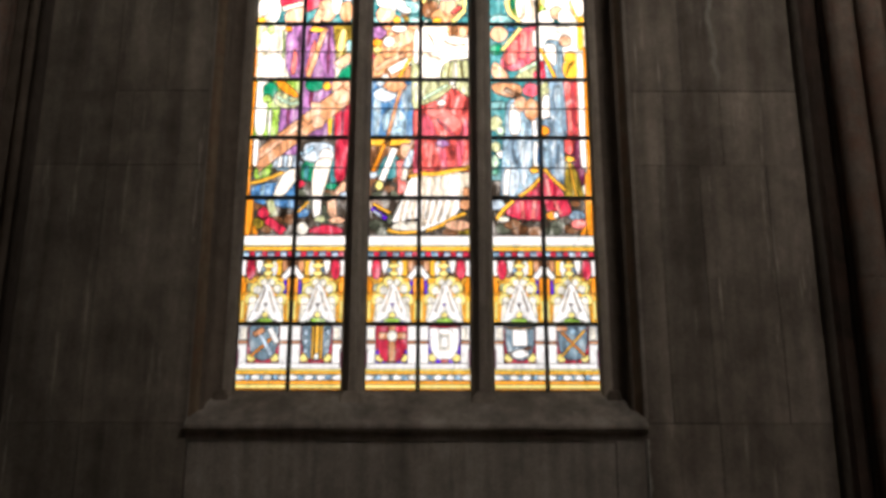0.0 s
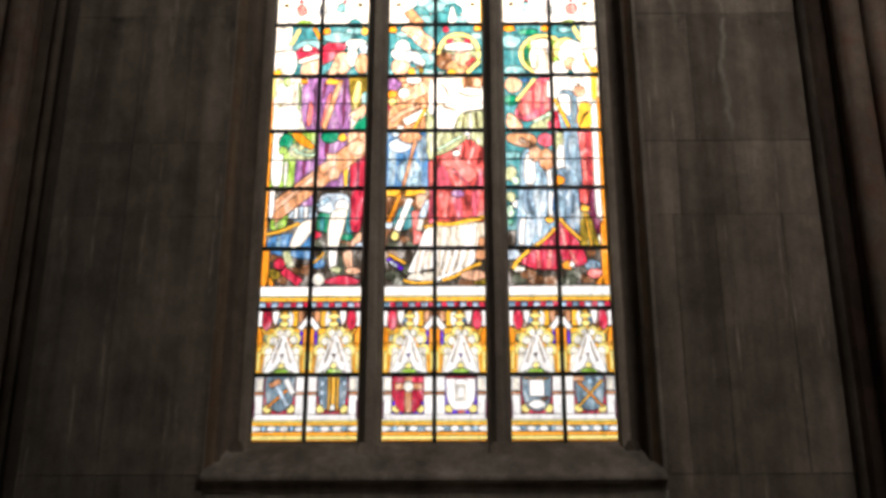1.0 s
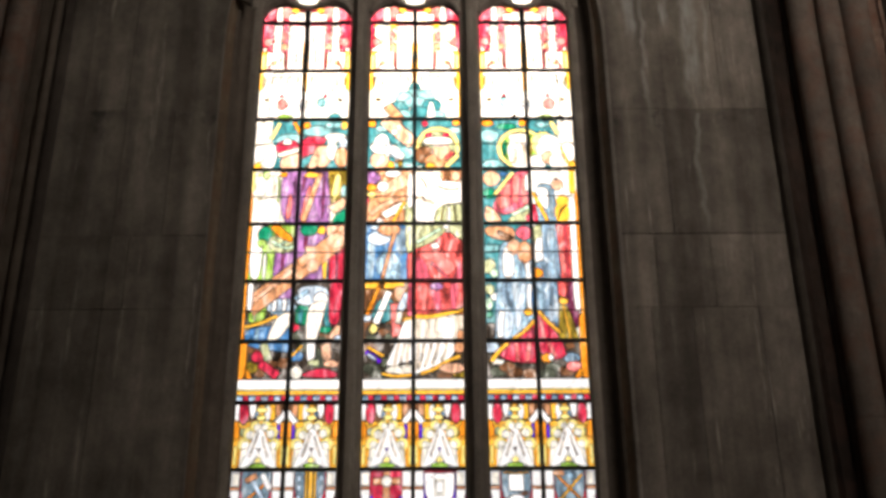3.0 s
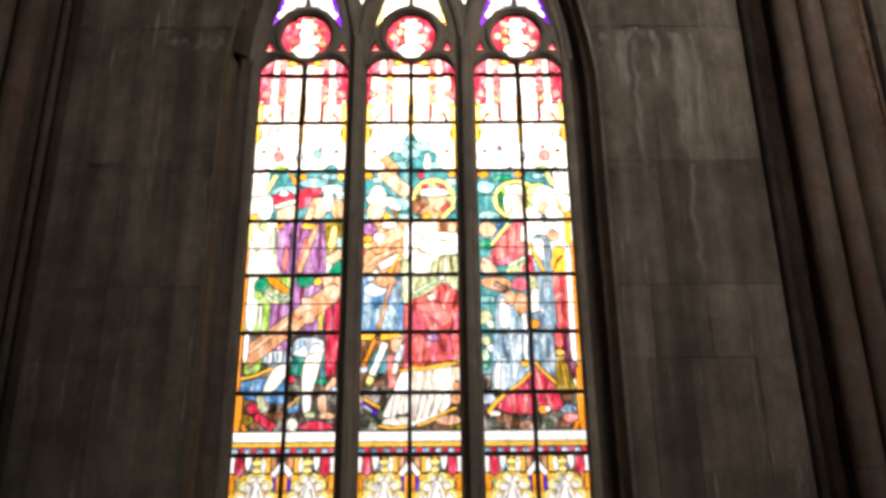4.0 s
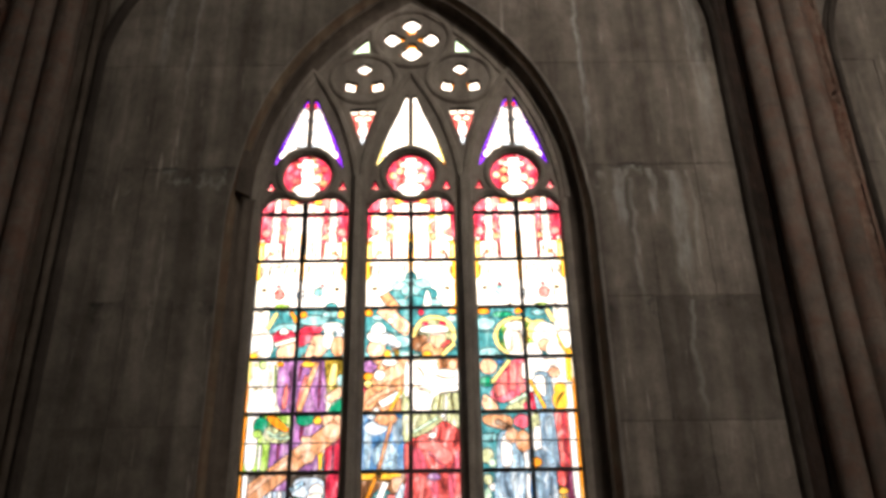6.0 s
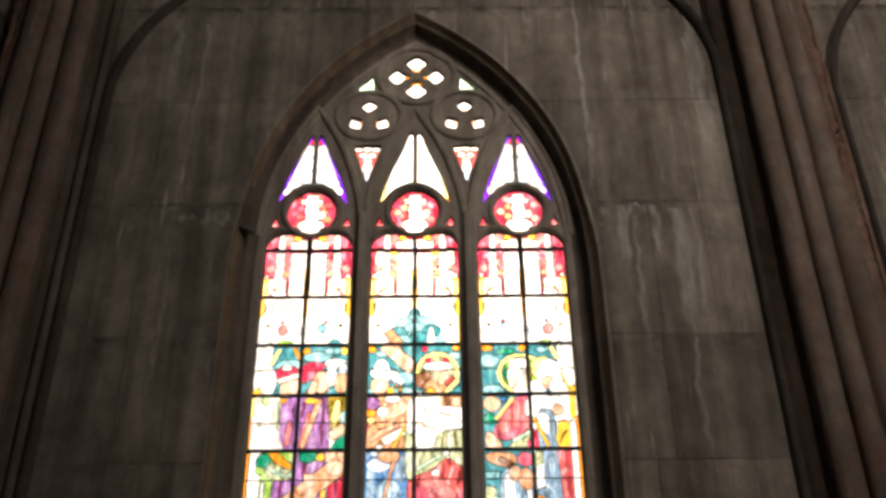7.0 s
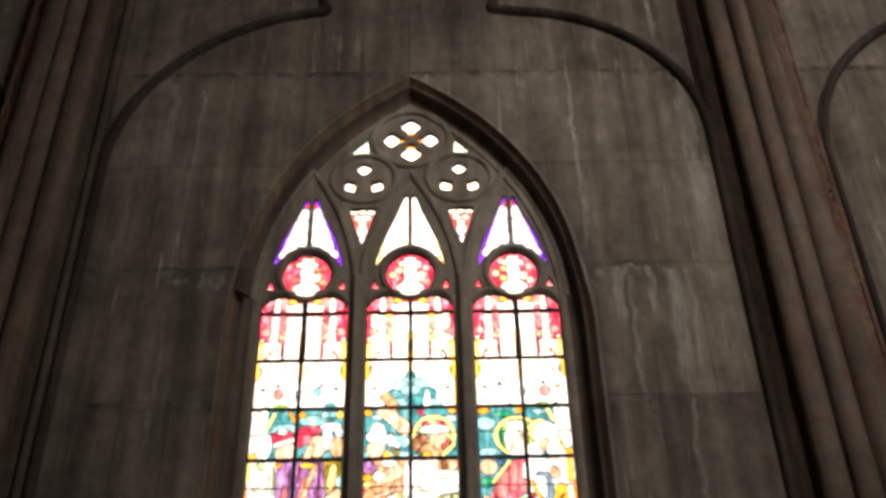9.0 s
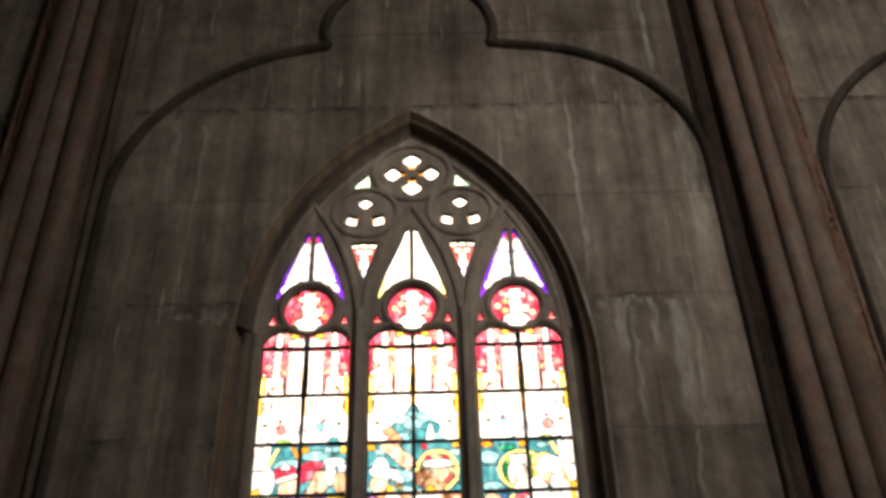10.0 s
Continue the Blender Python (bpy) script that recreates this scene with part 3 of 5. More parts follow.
class Design:
    """The drawing of one lancet; u runs over its two columns (0 to 2), v over its rows."""

    def __init__(self, xc):
        self.xc, self.shapes, self.free = xc, [], False

    def at(self, u, v):
        return (self.xc - HALF + u * HALF, zrow(v))

    def poly(self, colour, *uv):
        pts = [uv[i:i + 2] for i in range(0, len(uv), 2)]
        if self.free:
            pts = self.ease(pts)
        self.shapes.append((colour, [self.at(*q) for q in pts]))

    def ease(self, pts):
        """Cuts the corners that do not lie on a bar, twice, for a drawn rather than ruled outline."""
        by = 0.22
        for _ in range(2):
            out = []
            for i, q in enumerate(pts):
                p, r = pts[i - 1], pts[(i + 1) % len(pts)]
                if min(abs(q[0] - e) for e in (0, 1, 2)) < 1e-6 or min(abs(q[1] - e) for e in range(11)) < 1e-6:
                    out.append(q)
                else:
                    out += [tuple(a + (b - a) * by for a, b in zip(q, p)), tuple(a + (b - a) * by for a, b in zip(q, r))]
            pts = out
        return pts

    def curve(self, colour, w, *uv):
        """A bent strip of width w through the points, rounded by halves."""
        pts = [uv[i:i + 2] for i in range(0, len(uv), 2)]
        for _ in range(2):
            out = [pts[0]]
            for p, q in zip(pts, pts[1:]):
                out += [tuple(a + (b - a) * f for a, b in zip(p, q)) for f in (0.25, 0.75)]
            pts = out + [pts[-1]]
        line = [Vector(self.at(*q)) for q in pts]
        sides = []
        for i, q in enumerate(line):
            t = (line[min(i + 1, len(line) - 1)] - line[max(i - 1, 0)]).normalized() * w / 2
            sides.append(((q.x - t.y, q.y + t.x), (q.x + t.y, q.y - t.x)))
        self.shapes.append((colour, [[a[0], a[1], b[1], b[0]] for a, b in zip(sides, sides[1:])]))

    def lobes(self, colour, *uvr):
        """One piece of several rounded lobes (u, v, ru, rv)."""
        group = []
        for i in range(0, len(uvr), 4):
            self.ell(colour, *uvr[i:i + 4], 12)
            group.append(self.shapes.pop()[1])
        self.shapes.append((colour, group))

    def rect(self, colour, u0, v0, u1, v1):
        if self.free and abs(u1 - u0) < 0.35:
            j = [cutter.uniform(-0.12, 0.12) * abs(u1 - u0) if min(abs(u - e) for e in (0, 1, 2)) > 1e-6 else 0 for u in (u0, u1, u1, u0)]
            return self.poly(colour, u0 + j[0], v0, u1 + j[1], v0, u1 + j[2], v1, u0 + j[3], v1)
        self.poly(colour, u0, v0, u1, v0, u1, v1, u0, v1)

    def ell(self, colour, u, v, ru, rv, n=12):
        x, z = self.at(u, v)
        uneven = 0.75 if n < 10 else 0.35
        turns = [2 * math.pi * (i + cutter.uniform(-0.5, 0.5) * uneven) / n for i in range(n)]
        self.shapes.append((colour, [(x + ru * HALF * math.cos(a), z + rv * 0.62 * math.sin(a)) for a in turns]))

    def band(self, colour, u0, v0, u1, v1, w):
        a, b = Vector(self.at(u0, v0)), Vector(self.at(u1, v1))
        w *= 0.68 if colour in ("gold", "yellow", "orange") else 1.0
        o = Vector((-(b - a).y, (b - a).x)).normalized() * w / 2
        self.shapes.append((colour, [tuple(a - o), tuple(b - o), tuple(b + o), tuple(a + o)]))


def base_rows(d, shields):
    """The pedestal zone that all three lancets share: shields, foliage canopies and a chequered strip."""
    for c in (0, 1):
        m = (lambda u: c + u) if c == 0 else (lambda u: c + 1 - u)
        # foot mouldings
        d.rect("yellow", c, 0, c + 1, 1)
        d.rect("amber", c, 0, c + 1, 0.06)
        d.rect("yellow", c + 0.01, 0.05, c + 0.99, 0.115)
        d.rect("amber", c, 0.105, c + 1, 0.165)
        d.rect("sky", c, 0.165, c + 1, 0.25)
        for u, w in ((0.05, 0.12), (0.38, 0.075), (0.61, 0.075), (0.95, 0.12)):
            d.ell("white", c + u, 0.207, w * 1.25, 0.046, 9)
        d.rect("gold", c, 0.25, c + 1, 0.305)
        d.rect("yellow", c + 0.12, 0.305, c + 0.88, 0.335)
        # niche with white posts
        d.rect("crimson", c, 0.335, c + 1, 1)
        d.rect("white", c, 0.335, c + 1, 0.44)
        d.rect("white", m(0.02), 0.42, m(0.19), 1)
        d.rect("white", m(0.80), 0.42, m(0.97), 1)
        d.rect("cream", m(0.05), 0.77, m(0.17), 0.96)
        d.rect("tan", m(0.0), 0.71, m(0.19), 0.755)
        d.rect("tan", m(0.80), 0.71, m(1.0), 0.755)
        d.rect("plum", m(0.0), 0.36, m(0.04), 0.62)
        d.rect("plum", m(0.965), 0.40, m(1.0), 0.62)
        # canopy of foliage
        d.rect("gold", c, 1, c + 1, 2)
        d.rect("gold", c + 0.12, 1.0, c + 0.88, 1.50)
        d.rect("amber", c, 1, c + 0.13, 1.72)
        d.rect("amber", c + 0.87, 1, c + 1, 1.72)
        for u in (0.055, 0.945):
            d.rect("gold", c + u - 0.055, 1.03, c + u + 0.055, 1.44)
            d.rect("yellow", c + u - 0.02, 1.08, c + u + 0.025, 1.36)
            d.rect("orange", c + u - 0.055, 1.48, c + u + 0.055, 1.74)
        d.rect("gold", m(0.08), 1.66, m(0.30), 1.72)
        d.rect("brown", m(0.06), 1.72, m(0.98), 2)
        d.rect("white", m(0.0), 1.74, m(0.09), 2)
        d.ell("crimson", m(0.18), 1.84, 0.10, 0.17, 12)
        d.poly("white", m(0.30), 1.72, m(0.38), 1.72, m(0.40), 1.86, m(0.47), 2, m(0.22), 2, m(0.29), 1.86)
        d.ell("steel", m(0.43), 1.82, 0.05, 0.07, 8)
        d.rect("gold", m(0.66), 1.74, m(0.78), 2)
        d.rect("tan", m(0.79), 1.80, m(0.90), 2)
        d.ell("white", m(0.635), 1.86, 0.06, 0.13, 9)
        d.rect("gold", m(0.47), 1.68, m(0.57), 1.98)
        d.ell("yellow", m(0.52), 1.90, 0.12, 0.045, 9)
        d.ell("yellow", m(0.52), 1.78, 0.10, 0.045, 9)
        d.rect("violet", m(0.83), 1.46, m(0.885), 1.72)
        d.rect("pale", m(0.80), 1.40, m(0.83), 1.62)
        d.band("white", m(0.82), 1.70, m(1.0), 1.88, 0.055)
        d.ell("sage", m(0.19), 1.56, 0.07, 0.07, 8)
        for u, v, w in ((0.30, 1.54, 0.12), (0.42, 1.66, 0.10), (0.62, 1.66, 0.10), (0.74, 1.56, 0.12), (0.22, 1.38, 0.12), (0.79, 1.38, 0.12)):
            d.ell("yellow", c + u, v, w, w * 0.85, 10)
            d.ell("cream", c + u + (0.03 if u < 0.5 else -0.03), v - 0.02, w * 0.7, w * 0.6, 8)
        d.poly("cream", c + 0.14, 1.0, c + 0.32, 1.0, c + 0.34, 1.34, c + 0.17, 1.30)
        d.poly("cream", c + 0.86, 1.0, c + 0.68, 1.0, c + 0.66, 1.34, c + 0.83, 1.30)
        d.poly("white", c + 0.16, 1.04, c + 0.22, 1.0, c + 0.78, 1.0, c + 0.86, 1.04, c + 0.58, 1.58, c + 0.51, 1.63, c + 0.44, 1.58)
        d.curve("linen", 0.016, c + 0.33, 1.20, c + 0.42, 1.40, c + 0.48, 1.56)
        d.curve("linen", 0.014, c + 0.68, 1.20, c + 0.60, 1.36, c + 0.56, 1.50)
        dark = "brown" if d.xc else "violet"
        d.poly(dark, c + 0.35, 1.14, c + 0.40, 1.14, c + 0.50, 1.27, c + 0.60, 1.14, c + 0.65, 1.14, c + 0.54, 1.32, c + 0.46, 1.32)
        d.poly("cream", c + 0.40, 1.12, c + 0.60, 1.12, c + 0.51, 1.26)
        d.ell("yellow", c + 0.50, 1.14, 0.06, 0.055, 8)
        d.ell("lime", c + 0.50, 1.06, 0.17, 0.05, 9)
        d.poly(dark, c + 0.24, 1.0, c + 0.35, 1.0, c + 0.30, 1.07)
        d.poly(dark, c + 0.65, 1.0, c + 0.77, 1.0, c + 0.70, 1.07)
        # chequered strip, gold line and white ledge
        d.rect("blue", c, 2, c + 1, 2.135)
        for i in range(4):
            u = c + 0.13 + i * 0.245
            d.rect("crimson", u, 2, min(c + 1, u + 0.11), 2.135)
            d.ell("pale" if i in (2, 3) else "sky", u - 0.065, 2.068, 0.065, 0.045, 8)
        d.rect("gold", c, 2.135, c + 1, 2.215)
        d.rect("yellow", c, 2.20, c + 1, 2.23)
        d.rect("white", c, 2.225, c + 1, 2.385)
        shields[c](c)


def shield(d, c, ground, field):
    d.rect(ground, c + 0.20, 0.42, c + 0.80, 1)
    d.ell("yellow", c + 0.28, 0.50, 0.09, 0.07, 8)
    d.ell("yellow", c + 0.72, 0.50, 0.09, 0.07, 8)
    d.rect(field, c + 0.22, 0.70, c + 0.78, 1)
    d.ell(field, c + 0.50, 0.70, 0.27, 0.25, 14)


def shield_tools(d):
    def draw(c):
        shield(d, c, "crimson", "slate")
        d.band("orange", c + 0.27, 0.52, c + 0.66, 0.80, 0.035)
        d.band("pale", c + 0.42, 0.86, c + 0.66, 0.54, 0.035)
        d.band("tan", c + 0.30, 0.84, c + 0.50, 0.93, 0.055)
        d.band("white", c + 0.60, 0.95, c + 0.76, 0.72, 0.05)
    return draw


def shield_ladder(d):
    def draw(c):
        shield(d, c, "crimson", "slate")
        d.rect("gold", c + 0.41, 0.48, c + 0.62, 1)
        d.rect("brown", c + 0.455, 0.50, c + 0.475, 0.98)
        d.rect("brown", c + 0.555, 0.50, c + 0.575, 0.98)
        for v in (0.60, 0.74, 0.88):
            d.ell("pale", c + 0.30, v, 0.035, 0.045, 6)
            d.ell("pale", c + 0.72, v, 0.035, 0.045, 6)
        d.ell("white", c + 0.51, 0.52, 0.05, 0.05, 8)
    return draw


def shield_cross(d):
    def draw(c):
        d.rect("violet", c + 0.20, 0.42, c + 0.80, 1)
        d.ell("yellow", c + 0.28, 0.50, 0.09, 0.07, 8)
        d.ell("yellow", c + 0.72, 0.50, 0.09, 0.07, 8)
        d.rect("crimson", c + 0.20, 0.62, c + 0.80, 1)
        d.ell("crimson", c + 0.50, 0.62, 0.26, 0.20, 12)
        d.rect("tan", c + 0.44, 0.44, c + 0.57, 1)
        d.rect("tan", c + 0.25, 0.78, c + 0.77, 0.88)
        d.ell("cream", c + 0.505, 0.83, 0.10, 0.085, 10)
    return draw


def shield_white(d):
    def draw(c):
        shield(d, c, "violet", "white")
        d.band("pink", c + 0.44, 0.455, c + 0.58, 0.455, 0.03)
        d.rect("crimson", c + 0.20, 0.955, c + 0.80, 1)
        d.rect("cream", c + 0.40, 0.62, c + 0.60, 0.86)
        d.rect("white", c + 0.44, 0.66, c + 0.56, 0.82)
    return draw


def shield_square(d):
    def draw(c):
        shield(d, c, "crimson", "slate")
        d.rect("white", c + 0.36, 0.68, c + 0.64, 0.93)
        d.band("brown", c + 0.28, 0.55, c + 0.72, 0.66, 0.03)
        d.ell("white", c + 0.50, 0.56, 0.17, 0.075, 9)
        d.band("gold", c + 0.26, 0.95, c + 0.74, 0.95, 0.02)
    return draw


def shield_saltire(d):
    def draw(c):
        shield(d, c, "crimson", "slate")
        d.rect("tan", c + 0.20, 0.90, c + 0.40, 0.98)
        d.band("gold", c + 0.28, 0.52, c + 0.74, 0.92, 0.032)
        d.band("orange", c + 0.74, 0.52, c + 0.28, 0.90, 0.032)
        d.ell("sky", c + 0.52, 0.90, 0.06, 0.05, 8)
    return draw


def canopy_rows(d, side):
    """White gables with red sky between pinnacles, the same idea in each lancet."""
    d.rect("white", 0, 7, 2, 8)
    for c in (0, 1):
        m = (lambda u: u) if c == 0 else (lambda u: 2 - u)
        d.rect("cream", m(0), 7.0, m(0.05), 7.62)
        d.rect("gold", m(0), 7.62, m(0.08), 8)
        d.rect("cream", m(0.08), 7.72, m(0.20), 8)
        d.poly("cream", m(0.25), 7.88, m(0.75), 7.88, m(0.62), 8, m(0.35), 8)
        d.rect("gold", m(0.94), 7.60, m(1.0), 8)
        d.ell("olive", m(0.20), 7.42, 0.07, 0.03, 7)
        for q in range(5):
            d.band("cream", m(0.10 + 0.17 * q), 7.64 + 0.05 * (q % 2), m(0.16 + 0.17 * q), 7.92, 0.018)
        for u, v, w, h, colour in ((0.10, 7.80, 0.03, 0.10, "olive"), (0.28, 7.78, 0.02, 0.06, "sage"), (0.60, 7.80, 0.02, 0.05, "yellow"), (0.86, 7.84, 0.03, 0.08, "yellow"),
                                   (0.92, 7.30, 0.02, 0.12, "pale"), (0.38, 7.62, 0.025, 0.04, "yellow"), (0.68, 7.60, 0.02, 0.035, "cream")):
            d.ell(colour, m(u), v, w, h, 7)
        if side:
            d.poly("rose", m(0.46), 7.47, m(0.58), 7.47, m(0.52), 7.55)
            d.rect("cream", m(0.24), 7.10, m(0.30), 7.60)
            d.rect("cream", m(0.72), 7.10, m(0.78), 7.60)
        # pinnacles
        d.rect("crimson", m(0), 8, m(1), 9)
        d.rect("rose" if side else "gold", m(0.42), 8.4, m(0.62), 9)
        if not side:
            d.rect("yellow", m(0.10), 8.5, m(0.28), 9)
            d.rect("white", m(0.12), 8.3, m(0.24), 8.95)
            d.rect("cream", m(0.46), 8.3, m(0.56), 8.9)
        d.rect("gold", m(0), 8.0, m(0.20), 8.42)
        d.rect("yellow", m(0.03), 8.05, m(0.10), 8.36)
        d.ell("pink", m(0.14), 8.62, 0.10, 0.09, 8)
        d.ell("pink", m(0.48), 8.74, 0.08, 0.12, 8)
        d.ell("tan", m(0.50), 8.52, 0.08, 0.08, 8)
        d.rect("rose" if side else "cream", m(0.16), 8.80, m(0.26), 9)
        d.rect("white", m(0.14), 8.0, m(0.56), 8.40)
        d.rect("white", m(0.27), 8.0, m(0.43), 8.97)
        d.poly("cream", m(0.29), 8.62, m(0.41), 8.62, m(0.38), 8.94, m(0.32), 8.94)
        d.rect("white", m(0.60), 8.0, m(0.98), 8.96)
        d.rect("cream", m(0.62), 8.45, m(0.66), 8.96)
        d.rect("pale", m(0.76), 8.1, m(0.79), 8.92)
        d.rect("gold", m(0.92), 8.0, m(0.965), 8.60)
        d.rect("tan", m(0.51), 8.10, m(0.545), 8.38)
        d.ell("tan", m(0.27), 8.18, 0.05, 0.06, 6)
        d.ell("steel", m(0.97), 8.28, 0.04, 0.16, 6)
        # crockets along the pinnacles and painted niches in the gables
        for q in range(5):
            v = 8.46 + 0.11 * q
            for u in (0.265, 0.435, 0.595):
                d.ell("white" if q % 2 else "cream", m(u + 0.012 * (q % 3 - 1)), v + 0.03 * (u > 0.4), 0.028, 0.035, 6)
            d.ell("cream", m(0.985), v, 0.02, 0.03, 6)
        for u, v, w, h, colour in ((0.20, 8.10, 0.03, 0.06, "pink"), (0.44, 8.24, 0.022, 0.09, "tan"), (0.70, 8.20, 0.018, 0.12, "sage"), (0.83, 8.30, 0.02, 0.16, "cream"),
                                   (0.86, 8.66, 0.016, 0.10, "sage"), (0.70, 8.70, 0.02, 0.14, "yellow"), (0.35, 8.20, 0.02, 0.10, "yellow"), (0.08, 8.46, 0.05, 0.05, "cream")):
            d.ell(colour, m(u), v, w, h, 7)
        # heads
        d.rect("crimson", m(0), 9, m(1), 10)
        d.ell("rose", m(0.20), 9.55, 0.12, 0.16, 8)
        d.ell("pink", m(0.52), 9.60, 0.14, 0.14, 8)
        d.rect("white", m(0.30), 9, m(0.43), 9.72)
        d.ell("cream", m(0.365), 9.72, 0.07, 0.08, 8)
        d.rect("white", m(0.58), 9.05, m(0.78), 9.5)
        d.rect("yellow", m(0.78), 9.05, m(0.82), 9.6)
        d.rect("white", m(0.82), 9.05, m(0.97), 9.42)
        d.rect("cream", m(0.74), 9.42, m(0.96), 9.62)
        d.ell("gold", m(0.72), 9.72, 0.10, 0.07, 8)
        d.ell("violet", m(0.66), 9.10, 0.05, 0.04, 6)


def left_scene(d):
    d.rect("dark", 0, 2.385, 2, 3)
    for u, v, c in ((0.25, 2.90, "brown"), (0.62, 2.62, "brown"), (0.82, 2.84, "dark"), (0.90, 2.66, "brown"), (1.12, 2.78, "blue"), (1.28, 2.92, "moss"), (1.55, 2.80, "moss"), (1.85, 2.78, "dark"),
                    (0.45, 2.52, "brown"), (0.24, 2.58, "olive"), (1.55, 2.66, "moss")):
        d.ell(c, u, v, 0.16, 0.10, 9)
    d.band("gold", 1.02, 2.76, 1.24, 2.95, 0.04)
    d.poly("blue", 0.15, 2.92, 1.0, 2.82, 1.0, 3, 0.15, 3)
    d.rect("orange", 0, 2.385, 0.16, 3)
    d.poly("orange", 0.16, 2.385, 0.30, 2.385, 0.16, 2.60)
    d.ell("crimson", 0.36, 2.76, 0.12, 0.10)
    d.band("crimson", 0.42, 2.66, 0.78, 2.44, 0.085)
    d.band("sage", 0.47, 2.98, 0.58, 2.70, 0.075)
    d.poly("crimson", 1.26, 2.42, 1.94, 2.40, 1.96, 2.50, 1.60, 2.58, 1.28, 2.50)
    d.ell("cream", 1.14, 2.50, 0.12, 0.11)
    d.poly("skin", 1.60, 3.0, 1.78, 3.0, 1.82, 2.66, 1.64, 2.70)
    d.ell("skin", 1.82, 2.64, 0.16, 0.06)
    # third row
    d.rect("dark", 0, 3, 2, 4)
    for u, v, c in ((1.12, 3.10, "moss"), (1.65, 3.10, "brown"), (1.68, 3.20, "green"), (1.60, 3.03, "moss"), (1.05, 3.24, "crimson")):
        d.ell(c, u, v, 0.13, 0.07, 8)
    d.rect("green", 1.05, 3.28, 1.35, 3.62)
    d.rect("teal", 1.12, 3.30, 1.22, 3.55)
    d.rect("teal", 1.62, 3.25, 1.80, 3.75)
    d.poly("crimson", 1.72, 3.30, 1.95, 3.25, 2.0, 4.0, 1.74, 4.0)
    d.poly("skin", 1.70, 3.05, 1.95, 3.05, 1.98, 3.28, 1.90, 3.30)
    d.ell("pale", 1.94, 3.06, 0.10, 0.06, 8)
    d.poly("lime", 0.12, 3.30, 0.48, 3.36, 0.48, 3.72, 0.14, 3.54)
    d.rect("sage", 0.22, 3.34, 0.28, 3.6)
    d.poly("blue", 0.08, 3, 0.98, 3, 0.98, 3.30, 0.10, 3.24)
    d.rect("sky", 0.28, 3.02, 0.36, 3.24)
    d.curve("gold", 0.036, 0.06, 3.25, 0.35, 3.30, 0.72, 3.44)
    d.poly("purple", 0.45, 3.66, 1.0, 3.70, 1.0, 4, 0.70, 4)
    d.ell("sky", 0.78, 3.58, 0.30, 0.14)
    for i in range(5):
        d.curve("white" if i % 2 else "pale", 0.034, 0.52 + 0.1 * i, 3.50, 0.54 + 0.1 * i, 3.60, 0.53 + 0.1 * i, 3.72)
    d.poly("cream", 0.98, 3.52, 0.98, 3.28, 0.72, 3.02, 0.50, 3.02, 0.70, 3.44)
    d.poly("pale", 1.04, 3.66, 1.22, 3.60, 1.52, 3.60, 1.74, 3.72, 1.66, 3.94, 1.12, 3.94)
    d.band("sky", 1.05, 3.72, 1.30, 3.86, 0.05)
    d.ell("white", 1.56, 3.70, 0.15, 0.14)
    d.poly("cream", 1.36, 3.66, 1.70, 3.70, 1.62, 3.40, 1.50, 3.0, 1.30, 3.0, 1.28, 3.36)
    d.poly("white", 1.31, 3.04, 1.50, 3.04, 1.48, 2.66, 1.34, 2.66)
    d.ell("sage", 1.48, 2.66, 0.12, 0.06, 8)
    # fourth row
    d.rect("lime", 0, 4, 1, 5)
    d.rect("white", 0.07, 4.05, 0.30, 5)
    d.rect("white", 0.34, 4.05, 0.42, 4.5)
    d.ell("green", 0.36, 4.82, 0.16, 0.16)
    d.ell("lime", 0.30, 4.68, 0.10, 0.08, 8)
    d.rect("purple", 0.56, 4, 1.0, 4.62)
    d.rect("plum", 0.72, 4.2, 0.78, 4.6)
    d.ell("sage", 0.74, 4.68, 0.32, 0.18)
    d.curve("mint", 0.03, 0.50, 4.72, 0.75, 4.58, 1.0, 4.62)
    d.curve("mint", 0.022, 0.56, 4.62, 0.8, 4.70, 1.0, 4.76)
    d.poly("orange", 0.44, 4.99, 0.62, 5.0, 0.96, 4.76, 0.90, 4.68, 0.60, 4.80)
    d.rect("purple", 1.0, 4, 1.62, 5)
    d.rect("plum", 1.16, 4.55, 1.24, 4.86)
    d.ell("green", 1.26, 4.92, 0.20, 0.12)
    d.rect("gold", 1.56, 4.05, 1.66, 4.6)
    d.poly("teal", 1.64, 4.3, 1.80, 4.5, 1.76, 4.1, 1.66, 4.0)
    d.rect("crimson", 1.72, 4, 2.0, 4.72)
    d.rect("plum", 1.84, 4, 1.88, 4.6)
    d.rect("skin", 1.62, 4.78, 2, 5)
    d.ell("gold", 1.52, 4.90, 0.09, 0.08, 8)
    d.band("tan", 0.10, 3.56, 1.98, 4.80, 0.20)
    d.band("skin", 0.16, 3.66, 1.02, 4.24, 0.05)
    d.band("skin", 1.30, 4.62, 1.30, 4.30, 0.09)
    d.ell("skin", 1.36, 4.28, 0.14, 0.12)
    d.ell("skin", 1.82, 4.72, 0.20, 0.14)
    d.rect("orange", 0, 3, 0.07, 5)
    d.rect("white", 0.07, 3.52, 0.19, 4.0)
    # fifth row
    d.rect("cream", 0, 5, 0.64, 6)
    d.rect("white", 0.12, 5.05, 0.40, 5.46)
    d.curve("yellow", 0.03, 0.16, 5.95, 0.14, 5.7, 0.20, 5.48)
    d.curve("linen", 0.028, 0.44, 5.92, 0.50, 5.7, 0.46, 5.5)
    d.curve("lime", 0.02, 0.56, 5.9, 0.60, 5.6, 0.56, 5.3)
